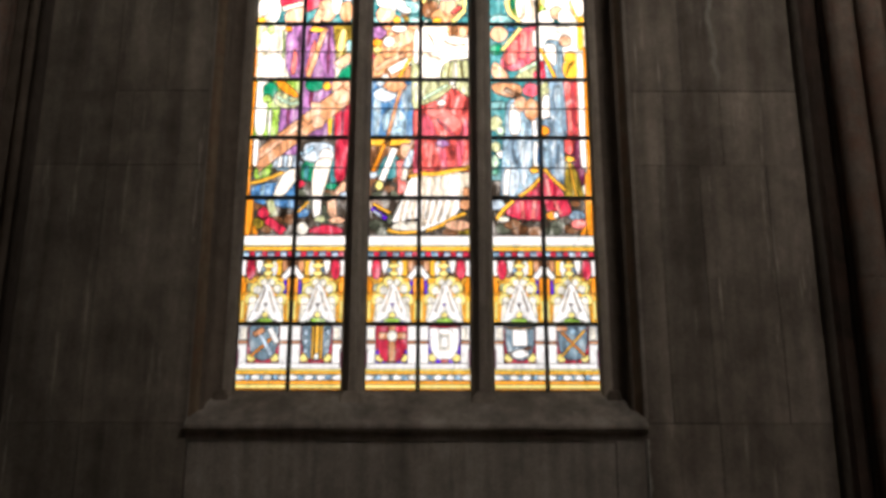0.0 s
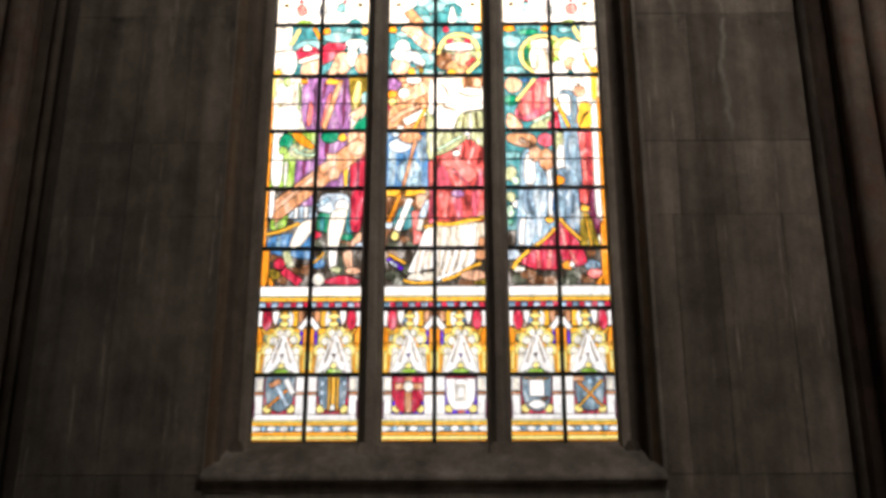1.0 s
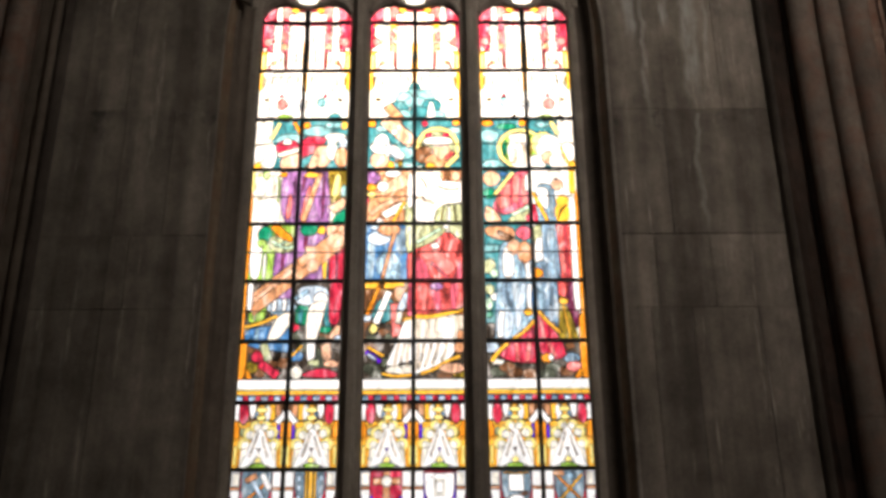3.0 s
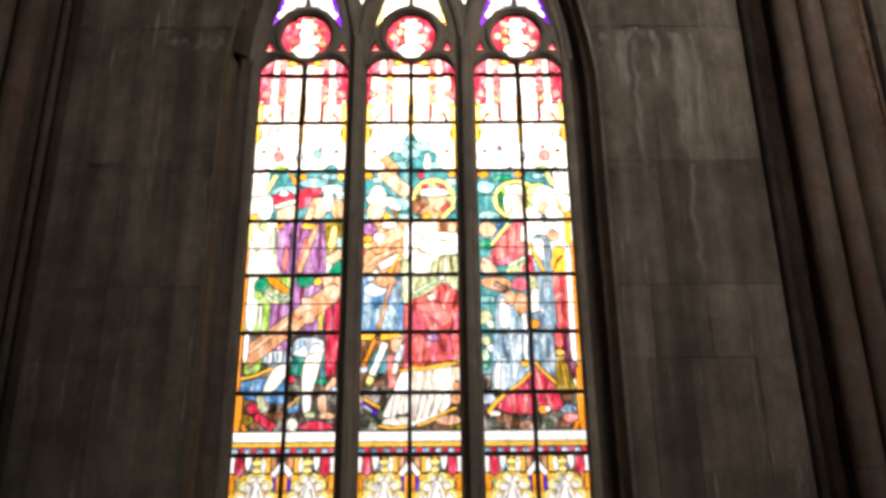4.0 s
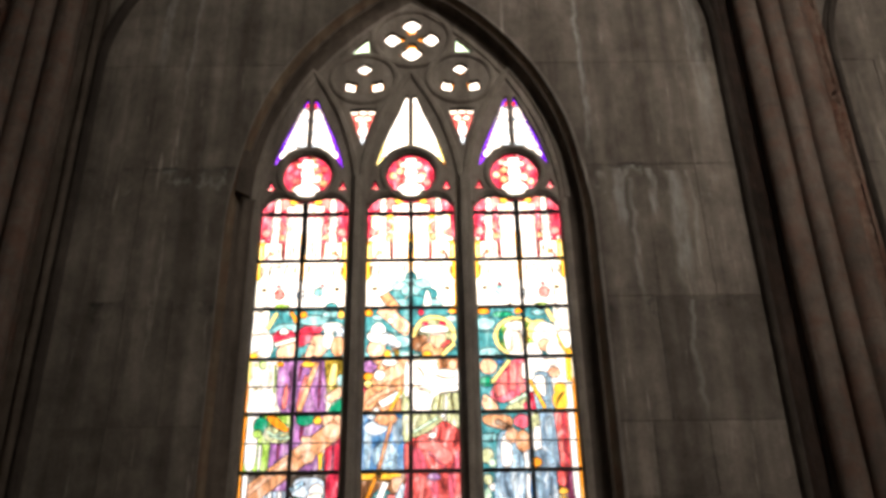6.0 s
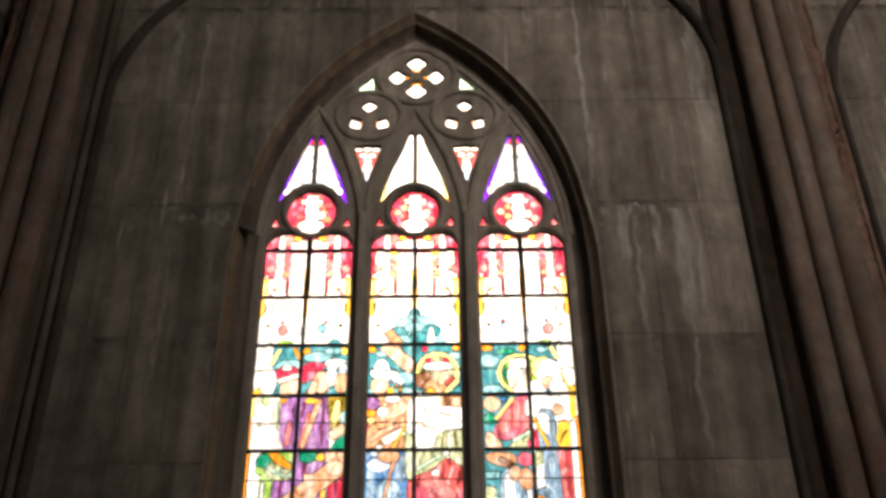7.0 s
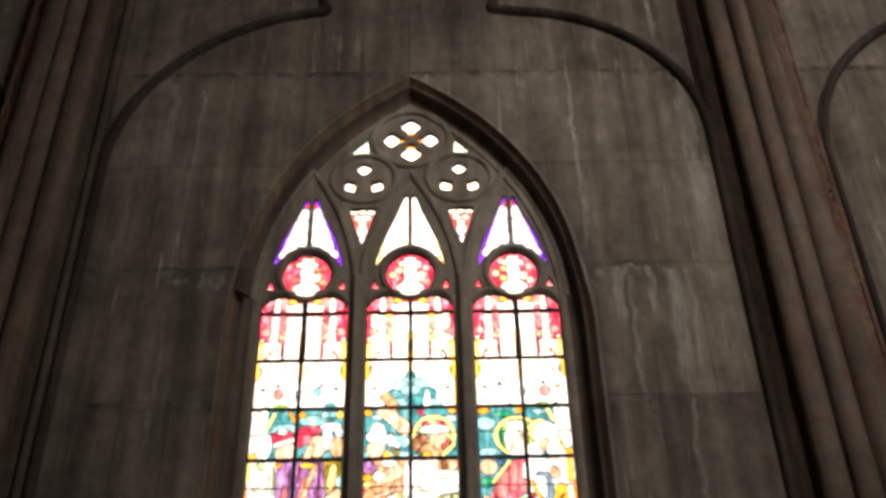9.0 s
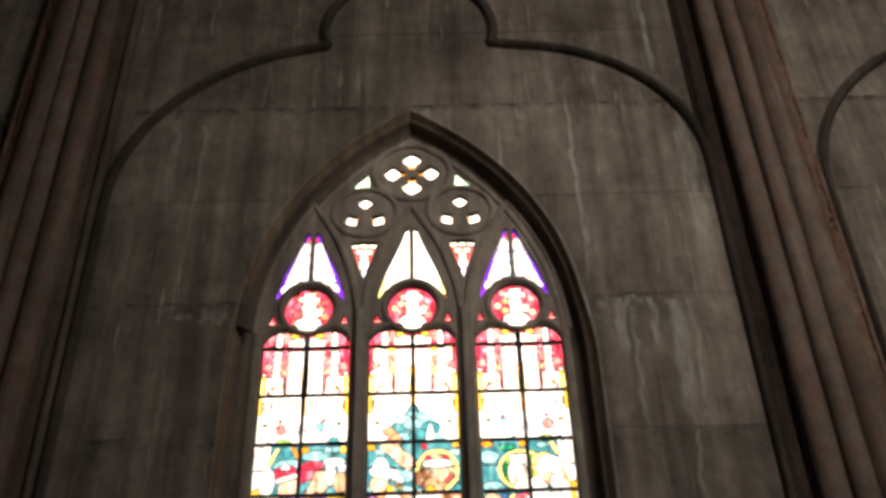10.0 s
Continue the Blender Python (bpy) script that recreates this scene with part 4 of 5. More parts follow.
    d.ell("white", 0.42, 5.26, 0.20, 0.24)
    d.rect("white", 0.10, 5.52, 0.28, 5.9)
    d.ell("lime", 0.30, 5.92, 0.08, 0.10, 8)
    d.rect("orange", 0, 5, 0.05, 5.6)
    d.rect("yellow", 0, 5.6, 0.08, 6)
    d.poly("purple", 0.60, 5.96, 1.0, 6, 1.0, 5, 0.66, 5.06)
    d.poly("pink", 0.74, 5.1, 0.86, 5.1, 0.88, 5.5, 0.80, 5.6)
    d.rect("plum", 0.90, 5.1, 0.93, 5.9)
    d.rect("orange", 0.60, 5.88, 0.74, 5.97)
    d.rect("purple", 1.0, 5, 1.68, 6)
    d.rect("plum", 1.50, 5.1, 1.55, 5.95)
    d.poly("pink", 1.04, 5.1, 1.10, 5.1, 1.28, 5.7, 1.20, 5.74)
    d.poly("plum", 1.06, 5.6, 1.10, 5.6, 1.16, 5.92, 1.08, 5.92)
    d.band("tan", 1.44, 5.96, 1.12, 5.06, 0.055)
    d.ell("gold", 1.26, 5.92, 0.16, 0.06, 8)
    d.poly("olive", 1.60, 6, 2, 6, 2, 5.42, 1.72, 5.24, 1.66, 5.5)
    d.poly("yellow", 1.68, 5.56, 1.80, 5.40, 1.90, 5.9, 1.78, 5.96)
    d.ell("aqua", 1.95, 5.62, 0.07, 0.12, 8)
    d.poly("green", 1.70, 5, 2, 5, 2, 5.30, 1.78, 5.18)
    d.band("skin", 1.70, 5.26, 2.0, 5.44, 0.10)
    # sixth row
    d.rect("teal", 0, 6, 2, 7)
    d.ell("aqua", 0.78, 6.60, 0.34, 0.13)
    d.ell("aqua", 1.35, 6.78, 0.34, 0.11)
    d.ell("aqua", 1.72, 6.90, 0.22, 0.07)
    d.rect("cream", 0, 6, 0.36, 7)
    d.ell("white", 0.16, 6.74, 0.14, 0.22)
    d.ell("white", 0.12, 6.34, 0.13, 0.16)
    d.ell("white", 0.36, 6.30, 0.13, 0.26)
    d.band("yellow", 0.34, 6.62, 0.52, 6.95, 0.06)
    d.ell("gold", 0.10, 6.08, 0.09, 0.08, 8)
    d.band("orange", 0.82, 6.97, 1.0, 6.70, 0.06)
    d.poly("skin", 0.56, 6.02, 0.98, 6.02, 1.0, 6.36, 0.60, 6.30)
    d.ell("crimson", 0.72, 6.46, 0.27, 0.15)
    d.ell("white", 0.70, 6.56, 0.10, 0.07, 8)
    d.band("cream", 0.52, 6.30, 0.98, 6.42, 0.055)
    d.poly("crimson", 1.0, 6.20, 1.22, 6.12, 1.40, 6.40, 1.62, 6.50, 1.58, 6.66, 1.02, 6.70)
    d.poly("brown", 1.02, 6.0, 1.45, 6.0, 1.40, 6.12, 1.20, 6.16)
    d.ell("skin", 1.46, 6.28, 0.20, 0.22)
    d.band("skin", 1.24, 6.04, 1.34, 6.30, 0.07)
    d.ell("white", 1.74, 6.66, 0.24, 0.08)
    d.ell("white", 1.66, 6.44, 0.11, 0.24)
    d.ell("pale", 1.90, 6.54, 0.10, 0.12, 8)
    d.ell("tan", 1.88, 6.26, 0.16, 0.20)
    d.ell("orange", 1.10, 6.90, 0.09, 0.07, 8)
    d.ell("gold", 1.92, 6.90, 0.08, 0.09, 8)
    # foot of the gables
    d.ell("pink", 0.54, 7.32, 0.13, 0.11, 9)
    d.rect("pink", 0.24, 7.0, 0.42, 7.07)
    d.ell("lime", 0.62, 7.05, 0.18, 0.08, 8)
    d.ell("aqua", 1.40, 7.36, 0.11, 0.10, 9)
    d.ell("teal", 1.70, 7.05, 0.15, 0.10, 8)


def middle_scene(d):
    d.rect("dark", 0, 2.385, 2, 3)
    for u, v, c in ((0.16, 2.56, "moss"), (0.30, 2.46, "moss"), (0.14, 2.90, "brown"), (0.40, 2.66, "moss"), (0.54, 2.84, "dark"), (1.90, 2.48, "olive"), (1.62, 2.44, "brown"), (1.92, 2.90, "tan")):
        d.ell(c, u, v, 0.16, 0.09, 9)
    d.band("gold", 0.08, 2.92, 0.42, 2.76, 0.045)
    d.band("violet", 0.06, 2.84, 0.36, 2.66, 0.045)
    d.band("pale", 0.10, 2.80, 0.26, 2.70, 0.03)
    d.poly("white", 0.42, 2.56, 0.60, 2.60, 1.0, 2.58, 1.0, 3, 0.66, 3)
    d.poly("cream", 0.42, 2.47, 1.0, 2.47, 1.0, 2.62, 0.52, 2.62)
    d.curve("gold", 0.034, 0.38, 2.48, 0.60, 2.43, 0.96, 2.45)
    d.poly("white", 1.0, 2.44, 1.18, 2.50, 1.80, 2.74, 1.80, 3, 1.0, 3)
    for u, b in ((1.10, 1.04), (1.22, 1.10), (1.36, 1.22), (1.50, 1.36), (1.66, 1.54)):
        d.curve("linen", 0.026, u, 3.0, (u + b) / 2 + 0.02, 2.80, b, 2.52 + 0.3 * (b - 1))
    for u, b in ((0.72, 0.62), (0.84, 0.74), (0.93, 0.88)):
        d.curve("linen", 0.024, u, 3.0, u - 0.06, 2.8, b, 2.58)
    d.curve("dark", 0.008, 0.72, 2.62, 0.82, 2.66, 0.94, 2.62)
    d.curve("gold", 0.036, 1.14, 2.47, 1.40, 2.54, 1.66, 2.68, 1.92, 2.76)
    d.ell("skin", 1.76, 2.56, 0.26, 0.09)
    # third row
    d.rect("brown", 0, 3, 1, 4)
    d.rect("dark", 0.04, 3, 0.7, 3.30)
    for u, v, c in ((0.40, 3.16, "brown"), (0.54, 3.08, "moss"), (0.16, 3.06, "moss"), (0.06, 3.4, "pale")):
        d.ell(c, u, v, 0.12, 0.07, 8)
    d.poly("teal", 0.10, 3.34, 0.56, 3.30, 0.62, 3.72, 0.30, 3.74)
    d.rect("gold", 0, 3.88, 0.80, 4)
    d.rect("brown", 0.30, 3.90, 0.42, 4)
    d.band("orange", 0.30, 3.92, 0.06, 3.44, 0.055)
    d.band("white", 0.50, 3.84, 0.24, 3.30, 0.062)
    d.ell("yellow", 0.20, 3.22, 0.08, 0.09, 8)
    d.poly("skin", 0.58, 3.92, 0.84, 3.92, 0.78, 3.66, 0.64, 3.66)
    d.band("pink", 0.62, 3.64, 0.66, 3.08, 0.085)
    d.band("pale", 0.88, 3.80, 0.72, 3.52, 0.07)
    d.band("cream", 0.72, 3.50, 0.68, 3.30, 0.05)
    d.poly("rose", 0.84, 3.42, 1.0, 3.40, 1.0, 4, 0.90, 4)
    d.poly("white", 0.66, 3, 1.0, 3, 1.0, 3.36, 0.80, 3.36)
    d.band("gold", 0.78, 3.36, 1.0, 3.40, 0.05)
    d.rect("red", 1, 3.4, 2, 4)
    d.poly("rose", 1.46, 3.44, 1.58, 3.44, 1.50, 3.98, 1.30, 3.98)
    d.poly("rose", 1.76, 3.50, 1.84, 3.52, 1.92, 3.98, 1.72, 3.98)
    d.poly("pink", 1.14, 3.5, 1.24, 3.5, 1.28, 3.96, 1.20, 3.96)
    d.ell("purple", 1.46, 3.92, 0.14, 0.07, 8)
    d.rect("cream", 1, 3, 2, 3.44)
    d.lobes("linen", 1.08, 3.2, 0.05, 0.2, 1.27, 3.18, 0.05, 0.22, 1.45, 3.22, 0.04, 0.2)
    d.rect("linen", 1.82, 3, 2, 3.44)
    d.ell("tan", 1.93, 3.10, 0.07, 0.10)
    d.poly("white", 1.54, 3.02, 1.80, 3.02, 1.82, 3.40, 1.64, 3.40)
    d.curve("gold", 0.046, 1.0, 3.42, 1.3, 3.40, 1.6, 3.45, 2.0, 3.52)
    # fourth row
    d.rect("blue", 0, 4, 0.86, 5)
    d.rect("sky", 0.04, 4.05, 0.20, 4.86)
    d.ell("sky", 0.48, 4.28, 0.26, 0.24)
    d.ell("pale", 0.28, 4.76, 0.24, 0.13)
    d.ell("steel", 0.74, 4.70, 0.12, 0.25)
    d.ell("sky", 0.60, 4.12, 0.12, 0.10, 8)
    d.ell("tan", 0.48, 4.91, 0.24, 0.12)
    d.ell("pale", 0.18, 4.95, 0.10, 0.05, 8)
    d.band("tan", 0.60, 4.86, 0.34, 4.0, 0.035)
    d.rect("sage", 0.82, 4.5, 1.0, 5)
    d.rect("red", 0.86, 4, 1.0, 4.5)
    d.rect("pink", 0.90, 4, 0.95, 4.48)
    d.rect("red", 1, 4, 2, 4.86)
    d.lobes("pink", 1.45, 4.40, 0.20, 0.16, 1.66, 4.26, 0.18, 0.15, 1.30, 4.46, 0.12, 0.10)
    d.curve("pink", 0.03, 1.10, 4.05, 1.22, 4.28, 1.42, 4.40)
    d.poly("rose", 1.02, 4.0, 1.36, 4.0, 1.24, 4.34, 1.04, 4.48)
    d.poly("rose", 1.80, 4.0, 1.98, 4.0, 1.96, 4.4, 1.88, 4.24)
    d.curve("rose", 0.025, 1.34, 4.34, 1.52, 4.22, 1.70, 4.04)
    d.poly("sage", 1.0, 4.56, 1.36, 4.66, 1.72, 4.92, 1.70, 5, 1.0, 5)
    d.curve("mint", 0.03, 1.06, 4.68, 1.3, 4.80, 1.55, 4.92)
    d.poly("sage", 1.72, 4.86, 2, 4.70, 2, 5, 1.72, 5)
    d.ell("white", 1.44, 4.62, 0.09, 0.06, 8)
    d.ell("white", 1.66, 4.96, 0.06, 0.05, 8)
    # fifth row
    d.rect("tan", 0, 5, 1, 6)
    d.rect("crimson", 0, 5.3, 0.06, 5.8)
    d.ell("purple", 0.12, 5.86, 0.17, 0.12)
    d.ell("tan", 0.36, 5.95, 0.14, 0.06, 8)
    d.ell("orange", 0.10, 5.68, 0.12, 0.08, 8)
    d.ell("yellow", 0.10, 5.54, 0.09, 0.08, 8)
    d.band("skin", 0.28, 5.58, 0.84, 5.84, 0.15)
    d.ell("white", 0.34, 5.70, 0.12, 0.10)
    d.ell("white", 0.55, 5.94, 0.17, 0.075)
    d.poly("tan", 0.02, 5.06, 0.18, 5.06, 0.72, 5.50, 0.02, 5.50)
    d.band("tan", 0.22, 5.44, 0.78, 5.58, 0.08)
    d.curve("skin", 0.05, 0.08, 5.18, 0.30, 5.34, 0.66, 5.46)
    d.band("white", 0.36, 5.16, 0.78, 5.36, 0.085)
    d.band("gold", 0.56, 5.05, 0.80, 5.42, 0.045)
    d.ell("white", 0.28, 5.05, 0.08, 0.07, 8)
    d.rect("sage", 0.80, 5, 1, 5.5)
    d.rect("white", 0.86, 5.30, 0.98, 5.95)
    d.rect("white", 1, 5, 1.62, 5.96)
    d.poly("tan", 1.56, 5.78, 1.98, 5.76, 2.0, 6, 1.56, 6)
    d.ell("brown", 1.70, 5.90, 0.08, 0.12, 8)
    d.ell("skin", 1.88, 5.88, 0.09, 0.10, 8)
    d.poly("white", 1.30, 5.46, 1.50, 5.38, 2.0, 5.40, 2.0, 5.76, 1.55, 5.82)
    d.poly("sage", 1.40, 5, 2, 5, 2, 5.38, 1.46, 5.34)
    d.rect("cream", 1.70, 5.04, 1.76, 5.34)
    d.band("olive", 1.56, 5.06, 1.62, 5.32, 0.014)
    d.band("olive", 1.88, 5.06, 1.84, 5.34, 0.014)
    d.ell("white", 1.22, 5.22, 0.22, 0.20)
    d.curve("linen", 0.03, 1.02, 5.50, 1.20, 5.46, 1.44, 5.38)
    d.curve("linen", 0.026, 1.50, 5.70, 1.72, 5.62, 1.95, 5.66)
    d.curve("linen", 0.022, 1.10, 5.88, 1.24, 5.76, 1.28, 5.60)
    # sixth row
    d.rect("teal", 0, 6, 2, 7)
    d.ell("aqua", 0.80, 6.34, 0.20, 0.13)
    d.ell("aqua", 0.06, 6.08, 0.12, 0.10, 8)
    d.ell("aqua", 0.30, 6.84, 0.16, 0.07, 8)
    d.ell("aqua", 0.74, 6.10, 0.26, 0.08, 8)
    d.ell("orange", 0.08, 6.92, 0.10, 0.07, 8)
    d.band("skin", 0.36, 7.02, 0.98, 6.52, 0.15)
    d.ell("skin", 0.26, 6.20, 0.20, 0.17)
    d.lobes("white", 0.30, 6.46, 0.25, 0.14, 0.30, 6.58, 0.15, 0.14, 0.50, 6.38, 0.18, 0.12, 0.66, 6.28, 0.12, 0.08)
    d.band("pale", 0.30, 6.40, 0.50, 6.50, 0.04)
    d.band("pale", 0.46, 6.32, 0.68, 6.24, 0.03)
    d.ell("brown", 0.66, 6.18, 0.09, 0.05, 8)
    d.ell("white", 0.56, 6.76, 0.06, 0.06, 8)
    d.ell("gold", 0.50, 6.09, 0.08, 0.09, 8)
    d.ell("olive", 0.70, 6.12, 0.06, 0.06, 8)
    d.rect("aqua", 1.72, 6.72, 2, 6.86)
    d.ell("orange", 1.90, 6.94, 0.09, 0.06, 8)
    d.ell("crimson", 1.22, 6.92, 0.07, 0.07, 8)
    d.ell("yellow", 1.50, 6.46, 0.47, 0.40, 18)
    d.ell("sage", 1.50, 6.44, 0.39, 0.33, 16)
    d.ell("brown", 1.22, 6.30, 0.22, 0.18)
    d.ell("tan", 1.46, 6.16, 0.26, 0.17)
    d.ell("skin", 1.58, 6.38, 0.17, 0.18)
    d.band("red", 1.66, 6.22, 1.84, 6.36, 0.05)
    d.ell("crimson", 1.30, 6.70, 0.08, 0.05, 8)
    d.ell("crimson", 1.68, 6.70, 0.08, 0.05, 8)
    d.ell("white", 1.50, 6.57, 0.32, 0.095)
    d.band("yellow", 1.66, 6.06, 1.94, 6.30, 0.07)
    d.ell("teal", 1.94, 6.10, 0.09, 0.10, 8)
    d.ell("gold", 1.34, 6.08, 0.10, 0.07, 8)
    d.ell("white", 1.12, 6.04, 0.09, 0.05, 8)
    # hill under the gables
    d.rect("gold", 1.95, 7, 2, 7.6)
    for colour, u, v, ru, rv in (("teal", 1.0, 7.66, 0.14, 0.12), ("aqua", 0.98, 7.52, 0.20, 0.13), ("aqua", 0.76, 7.46, 0.20, 0.13), ("aqua", 1.26, 7.50, 0.21, 0.14),
                                 ("teal", 0.66, 7.27, 0.24, 0.12), ("aqua", 1.02, 7.36, 0.24, 0.12), ("teal", 1.38, 7.30, 0.22, 0.13), ("aqua", 0.74, 7.10, 0.28, 0.11),
                                 ("teal", 1.10, 7.16, 0.22, 0.12), ("aqua", 1.50, 7.10, 0.20, 0.10)):
        d.ell(colour, u, v, ru, rv, 14)
    d.band("tan", 0.40, 7.30, 0.72, 6.96, 0.11)
    d.poly("white", 1.26, 7.04, 1.46, 7.04, 1.40, 7.38, 1.33, 7.38)


def right_scene(d):
    d.rect("dark", 0, 2.385, 2, 3)
    for u, v, c in ((0.22, 2.50, "moss"), (0.55, 2.48, "brown"), (0.85, 2.46, "brown"), (0.40, 2.58, "brown"), (1.30, 2.56, "moss"), (1.68, 2.72, "steel"), (1.58, 2.50, "brown"), (1.72, 2.58, "pink"), (1.20, 2.46, "moss"), (0.10, 2.90, "pale")):
        d.ell(c, u, v, 0.17, 0.09, 9)
    d.poly("crimson", 0.20, 2.76, 0.46, 3, 1.0, 3, 1.0, 2.64, 0.56, 2.64)
    d.band("pink", 0.60, 2.98, 0.62, 2.66, 0.03)
    d.band("pink", 0.86, 2.98, 0.80, 2.66, 0.035)
    d.ell("cream", 0.22, 2.66, 0.14, 0.05, 8)
    d.curve("gold", 0.042, 0.10, 2.66, 0.20, 2.80, 0.44, 2.98)
    d.poly("crimson", 1.04, 3, 1.50, 3, 1.60, 2.74, 1.30, 2.68, 1.10, 2.72)
    d.band("pink", 1.24, 2.98, 1.36, 2.74, 0.03)
    d.ell("orange", 1.20, 2.72, 0.13, 0.08, 8)
    d.ell("white", 1.27, 2.73, 0.05, 0.06, 7)
    d.ell("brown", 1.66, 2.92, 0.10, 0.06, 8)
    d.rect("orange", 1.86, 2.385, 2, 3)
    d.poly("orange", 1.70, 2.385, 1.86, 2.385, 1.86, 2.60)
    # third row
    d.rect("teal", 0, 3, 0.3, 4)
    d.rect("dark", 0, 3, 0.24, 3.30)
    d.ell("sage", 0.10, 3.86, 0.10, 0.10, 8)
    d.ell("mint", 0.08, 3.62, 0.08, 0.12, 8)
    d.ell("white", 0.20, 3.74, 0.09, 0.07, 8)
    d.ell("green", 0.08, 3.44, 0.08, 0.06, 8)
    d.poly("sky", 0.18, 3.0, 1.0, 3.0, 1.0, 4, 0.24, 4)
    d.poly("steel", 0.36, 3.56, 0.56, 3.60, 0.58, 3.98, 0.30, 3.98)
    d.poly("pale", 0.20, 3.02, 0.50, 3.02, 0.60, 3.50, 0.22, 3.50)
    d.curve("white", 0.05, 0.28, 3.06, 0.30, 3.3, 0.34, 3.5)
    d.poly("pale", 0.56, 3.4, 0.74, 3.98, 0.86, 3.98, 0.66, 3.1)
    d.poly("white", 0.84, 3.48, 0.96, 3.48, 0.96, 3.96, 0.86, 3.96)
    d.band("steel", 0.52, 3.50, 0.66, 3.95, 0.02)
    d.ell("blue", 0.96, 3.70, 0.04, 0.2, 6)
    d.poly("crimson", 0.58, 3, 1.0, 3, 1.0, 3.32)
    d.band("rose", 0.82, 3.02, 0.96, 3.20, 0.05)
    d.curve("gold", 0.036, 0.50, 3.02, 0.74, 3.14, 1.0, 3.36)
    d.ell("gold", 0.86, 3.48, 0.10, 0.07, 8)
    d.rect("steel", 1, 3, 1.56, 4)
    d.rect("sky", 1.08, 3.42, 1.18, 3.96)
    d.rect("pale", 1.28, 3.3, 1.36, 3.60)
    d.poly("plum", 1.46, 3.5, 1.90, 3.1, 1.86, 4, 1.50, 4)
    d.poly("red", 1.48, 3.7, 1.66, 3.74, 1.72, 4, 1.48, 4)
    d.poly("olive", 1.42, 3, 1.86, 3, 1.72, 3.46, 1.50, 3.76)
    d.band("gold", 1.54, 3.74, 1.68, 3.04, 0.03)
    d.ell("gold", 1.58, 3.66, 0.10, 0.06, 8)
    d.poly("crimson", 1.0, 3, 1.48, 3, 1.40, 3.16, 1.06, 3.46, 1.0, 3.46)
    d.band("pink", 1.16, 3.02, 1.10, 3.34, 0.03)
    d.curve("gold", 0.036, 1.06, 3.50, 1.24, 3.32, 1.48, 3.14)
    d.rect("white", 1.80, 3.5, 1.94, 4)
    d.rect("orange", 1.92, 3, 2, 4)
    d.rect("orange", 1.86, 3, 1.94, 3.44)
    # fourth row
    d.rect("teal", 0, 4, 1, 5)
    d.rect("aqua", 0.02, 4.5, 0.30, 4.64)
    d.ell("sage", 0.10, 4.26, 0.14, 0.14, 9)
    d.ell("mint", 0.20, 4.14, 0.09, 0.08, 8)
    d.poly("sky", 0.28, 4, 1.0, 4, 1.0, 4.5, 0.46, 4.72, 0.32, 4.6)
    d.poly("white", 0.36, 4.06, 0.62, 4.06, 0.60, 4.60, 0.40, 4.62)
    d.band("steel", 0.74, 4.02, 0.80, 4.4, 0.02)
    d.band("white", 0.90, 4.04, 0.88, 4.40, 0.05)
    d.poly("tan", 0.02, 4.84, 0.20, 4.74, 0.64, 4.68, 0.66, 4.96, 0.04, 4.97)
    d.band("brown", 0.30, 4.86, 0.62, 4.72, 0.05)
    d.ell("skin", 0.62, 4.60, 0.14, 0.14)
    d.ell("tan", 0.84, 4.50, 0.16, 0.20)
    d.ell("rose", 0.84, 4.84, 0.17, 0.13)
    d.rect("white", 1, 4, 1.28, 5)
    d.poly("sage", 1.04, 4.6, 1.20, 4.6, 1.24, 4.98, 1.04, 4.98)
    d.poly("white", 1.04, 4.30, 1.16, 4.30, 1.28, 4.44, 1.26, 4.76, 1.06, 4.76)
    d.rect("steel", 1.24, 4, 1.56, 5)
    d.poly("steel", 1.0, 4, 1.28, 4, 1.28, 4.40, 1.0, 4.30)
    d.ell("orange", 1.08, 4.14, 0.12, 0.09, 8)
    d.band("sky", 1.40, 4.1, 1.40, 4.9, 0.04)
    d.rect("red", 1.54, 4, 1.82, 5)
    d.rect("crimson", 1.68, 4, 1.72, 5)
    d.ell("pink", 1.62, 4.3, 0.05, 0.2, 8)
    d.rect("white", 1.80, 4, 1.93, 5)
    d.rect("orange", 1.93, 4, 2, 5)
    # fifth row
    d.rect("teal", 0, 5, 1, 6)
    d.ell("skin", 0.20, 5.84, 0.19, 0.15)
    d.ell("blue", 0.46, 5.92, 0.10, 0.06, 8)
    d.ell("green", 0.14, 5.56, 0.16, 0.10)
    d.poly("rose", 0.14, 5.28, 0.62, 5.96, 1.0, 5.98, 1.0, 5.34, 0.46, 5.14)
    d.curve("pink", 0.07, 0.66, 5.40, 0.72, 5.62, 0.70, 5.90)
    d.curve("pink", 0.05, 0.90, 5.36, 0.86, 5.60, 0.88, 5.86)
    d.lobes("pink", 0.42, 5.42, 0.15, 0.14, 0.54, 5.60, 0.11, 0.15)
    d.band("crimson", 0.60, 5.36, 0.62, 5.86, 0.02)
    d.band("yellow", 0.66, 5.96, 0.26, 5.54, 0.055)
    d.rect("white", 0.90, 5.6, 1, 5.92)
    d.poly("skin", 0.02, 5.04, 0.40, 5.02, 0.34, 5.18, 0.06, 5.38)
    d.poly("sage", 0.44, 5.02, 1.0, 5.02, 1.0, 5.40, 0.70, 5.22)
    d.band("mint", 0.60, 5.16, 0.96, 5.32, 0.04)
    d.rect("crimson", 0.90, 5.02, 1.0, 5.18)
    d.rect("white", 1, 5, 1.85, 6)
    d.rect("crimson", 1.0, 5.02, 1.20, 5.36)
    d.poly("sky", 1.16, 5, 1.54, 5, 1.52, 5.74, 1.08, 5.74)
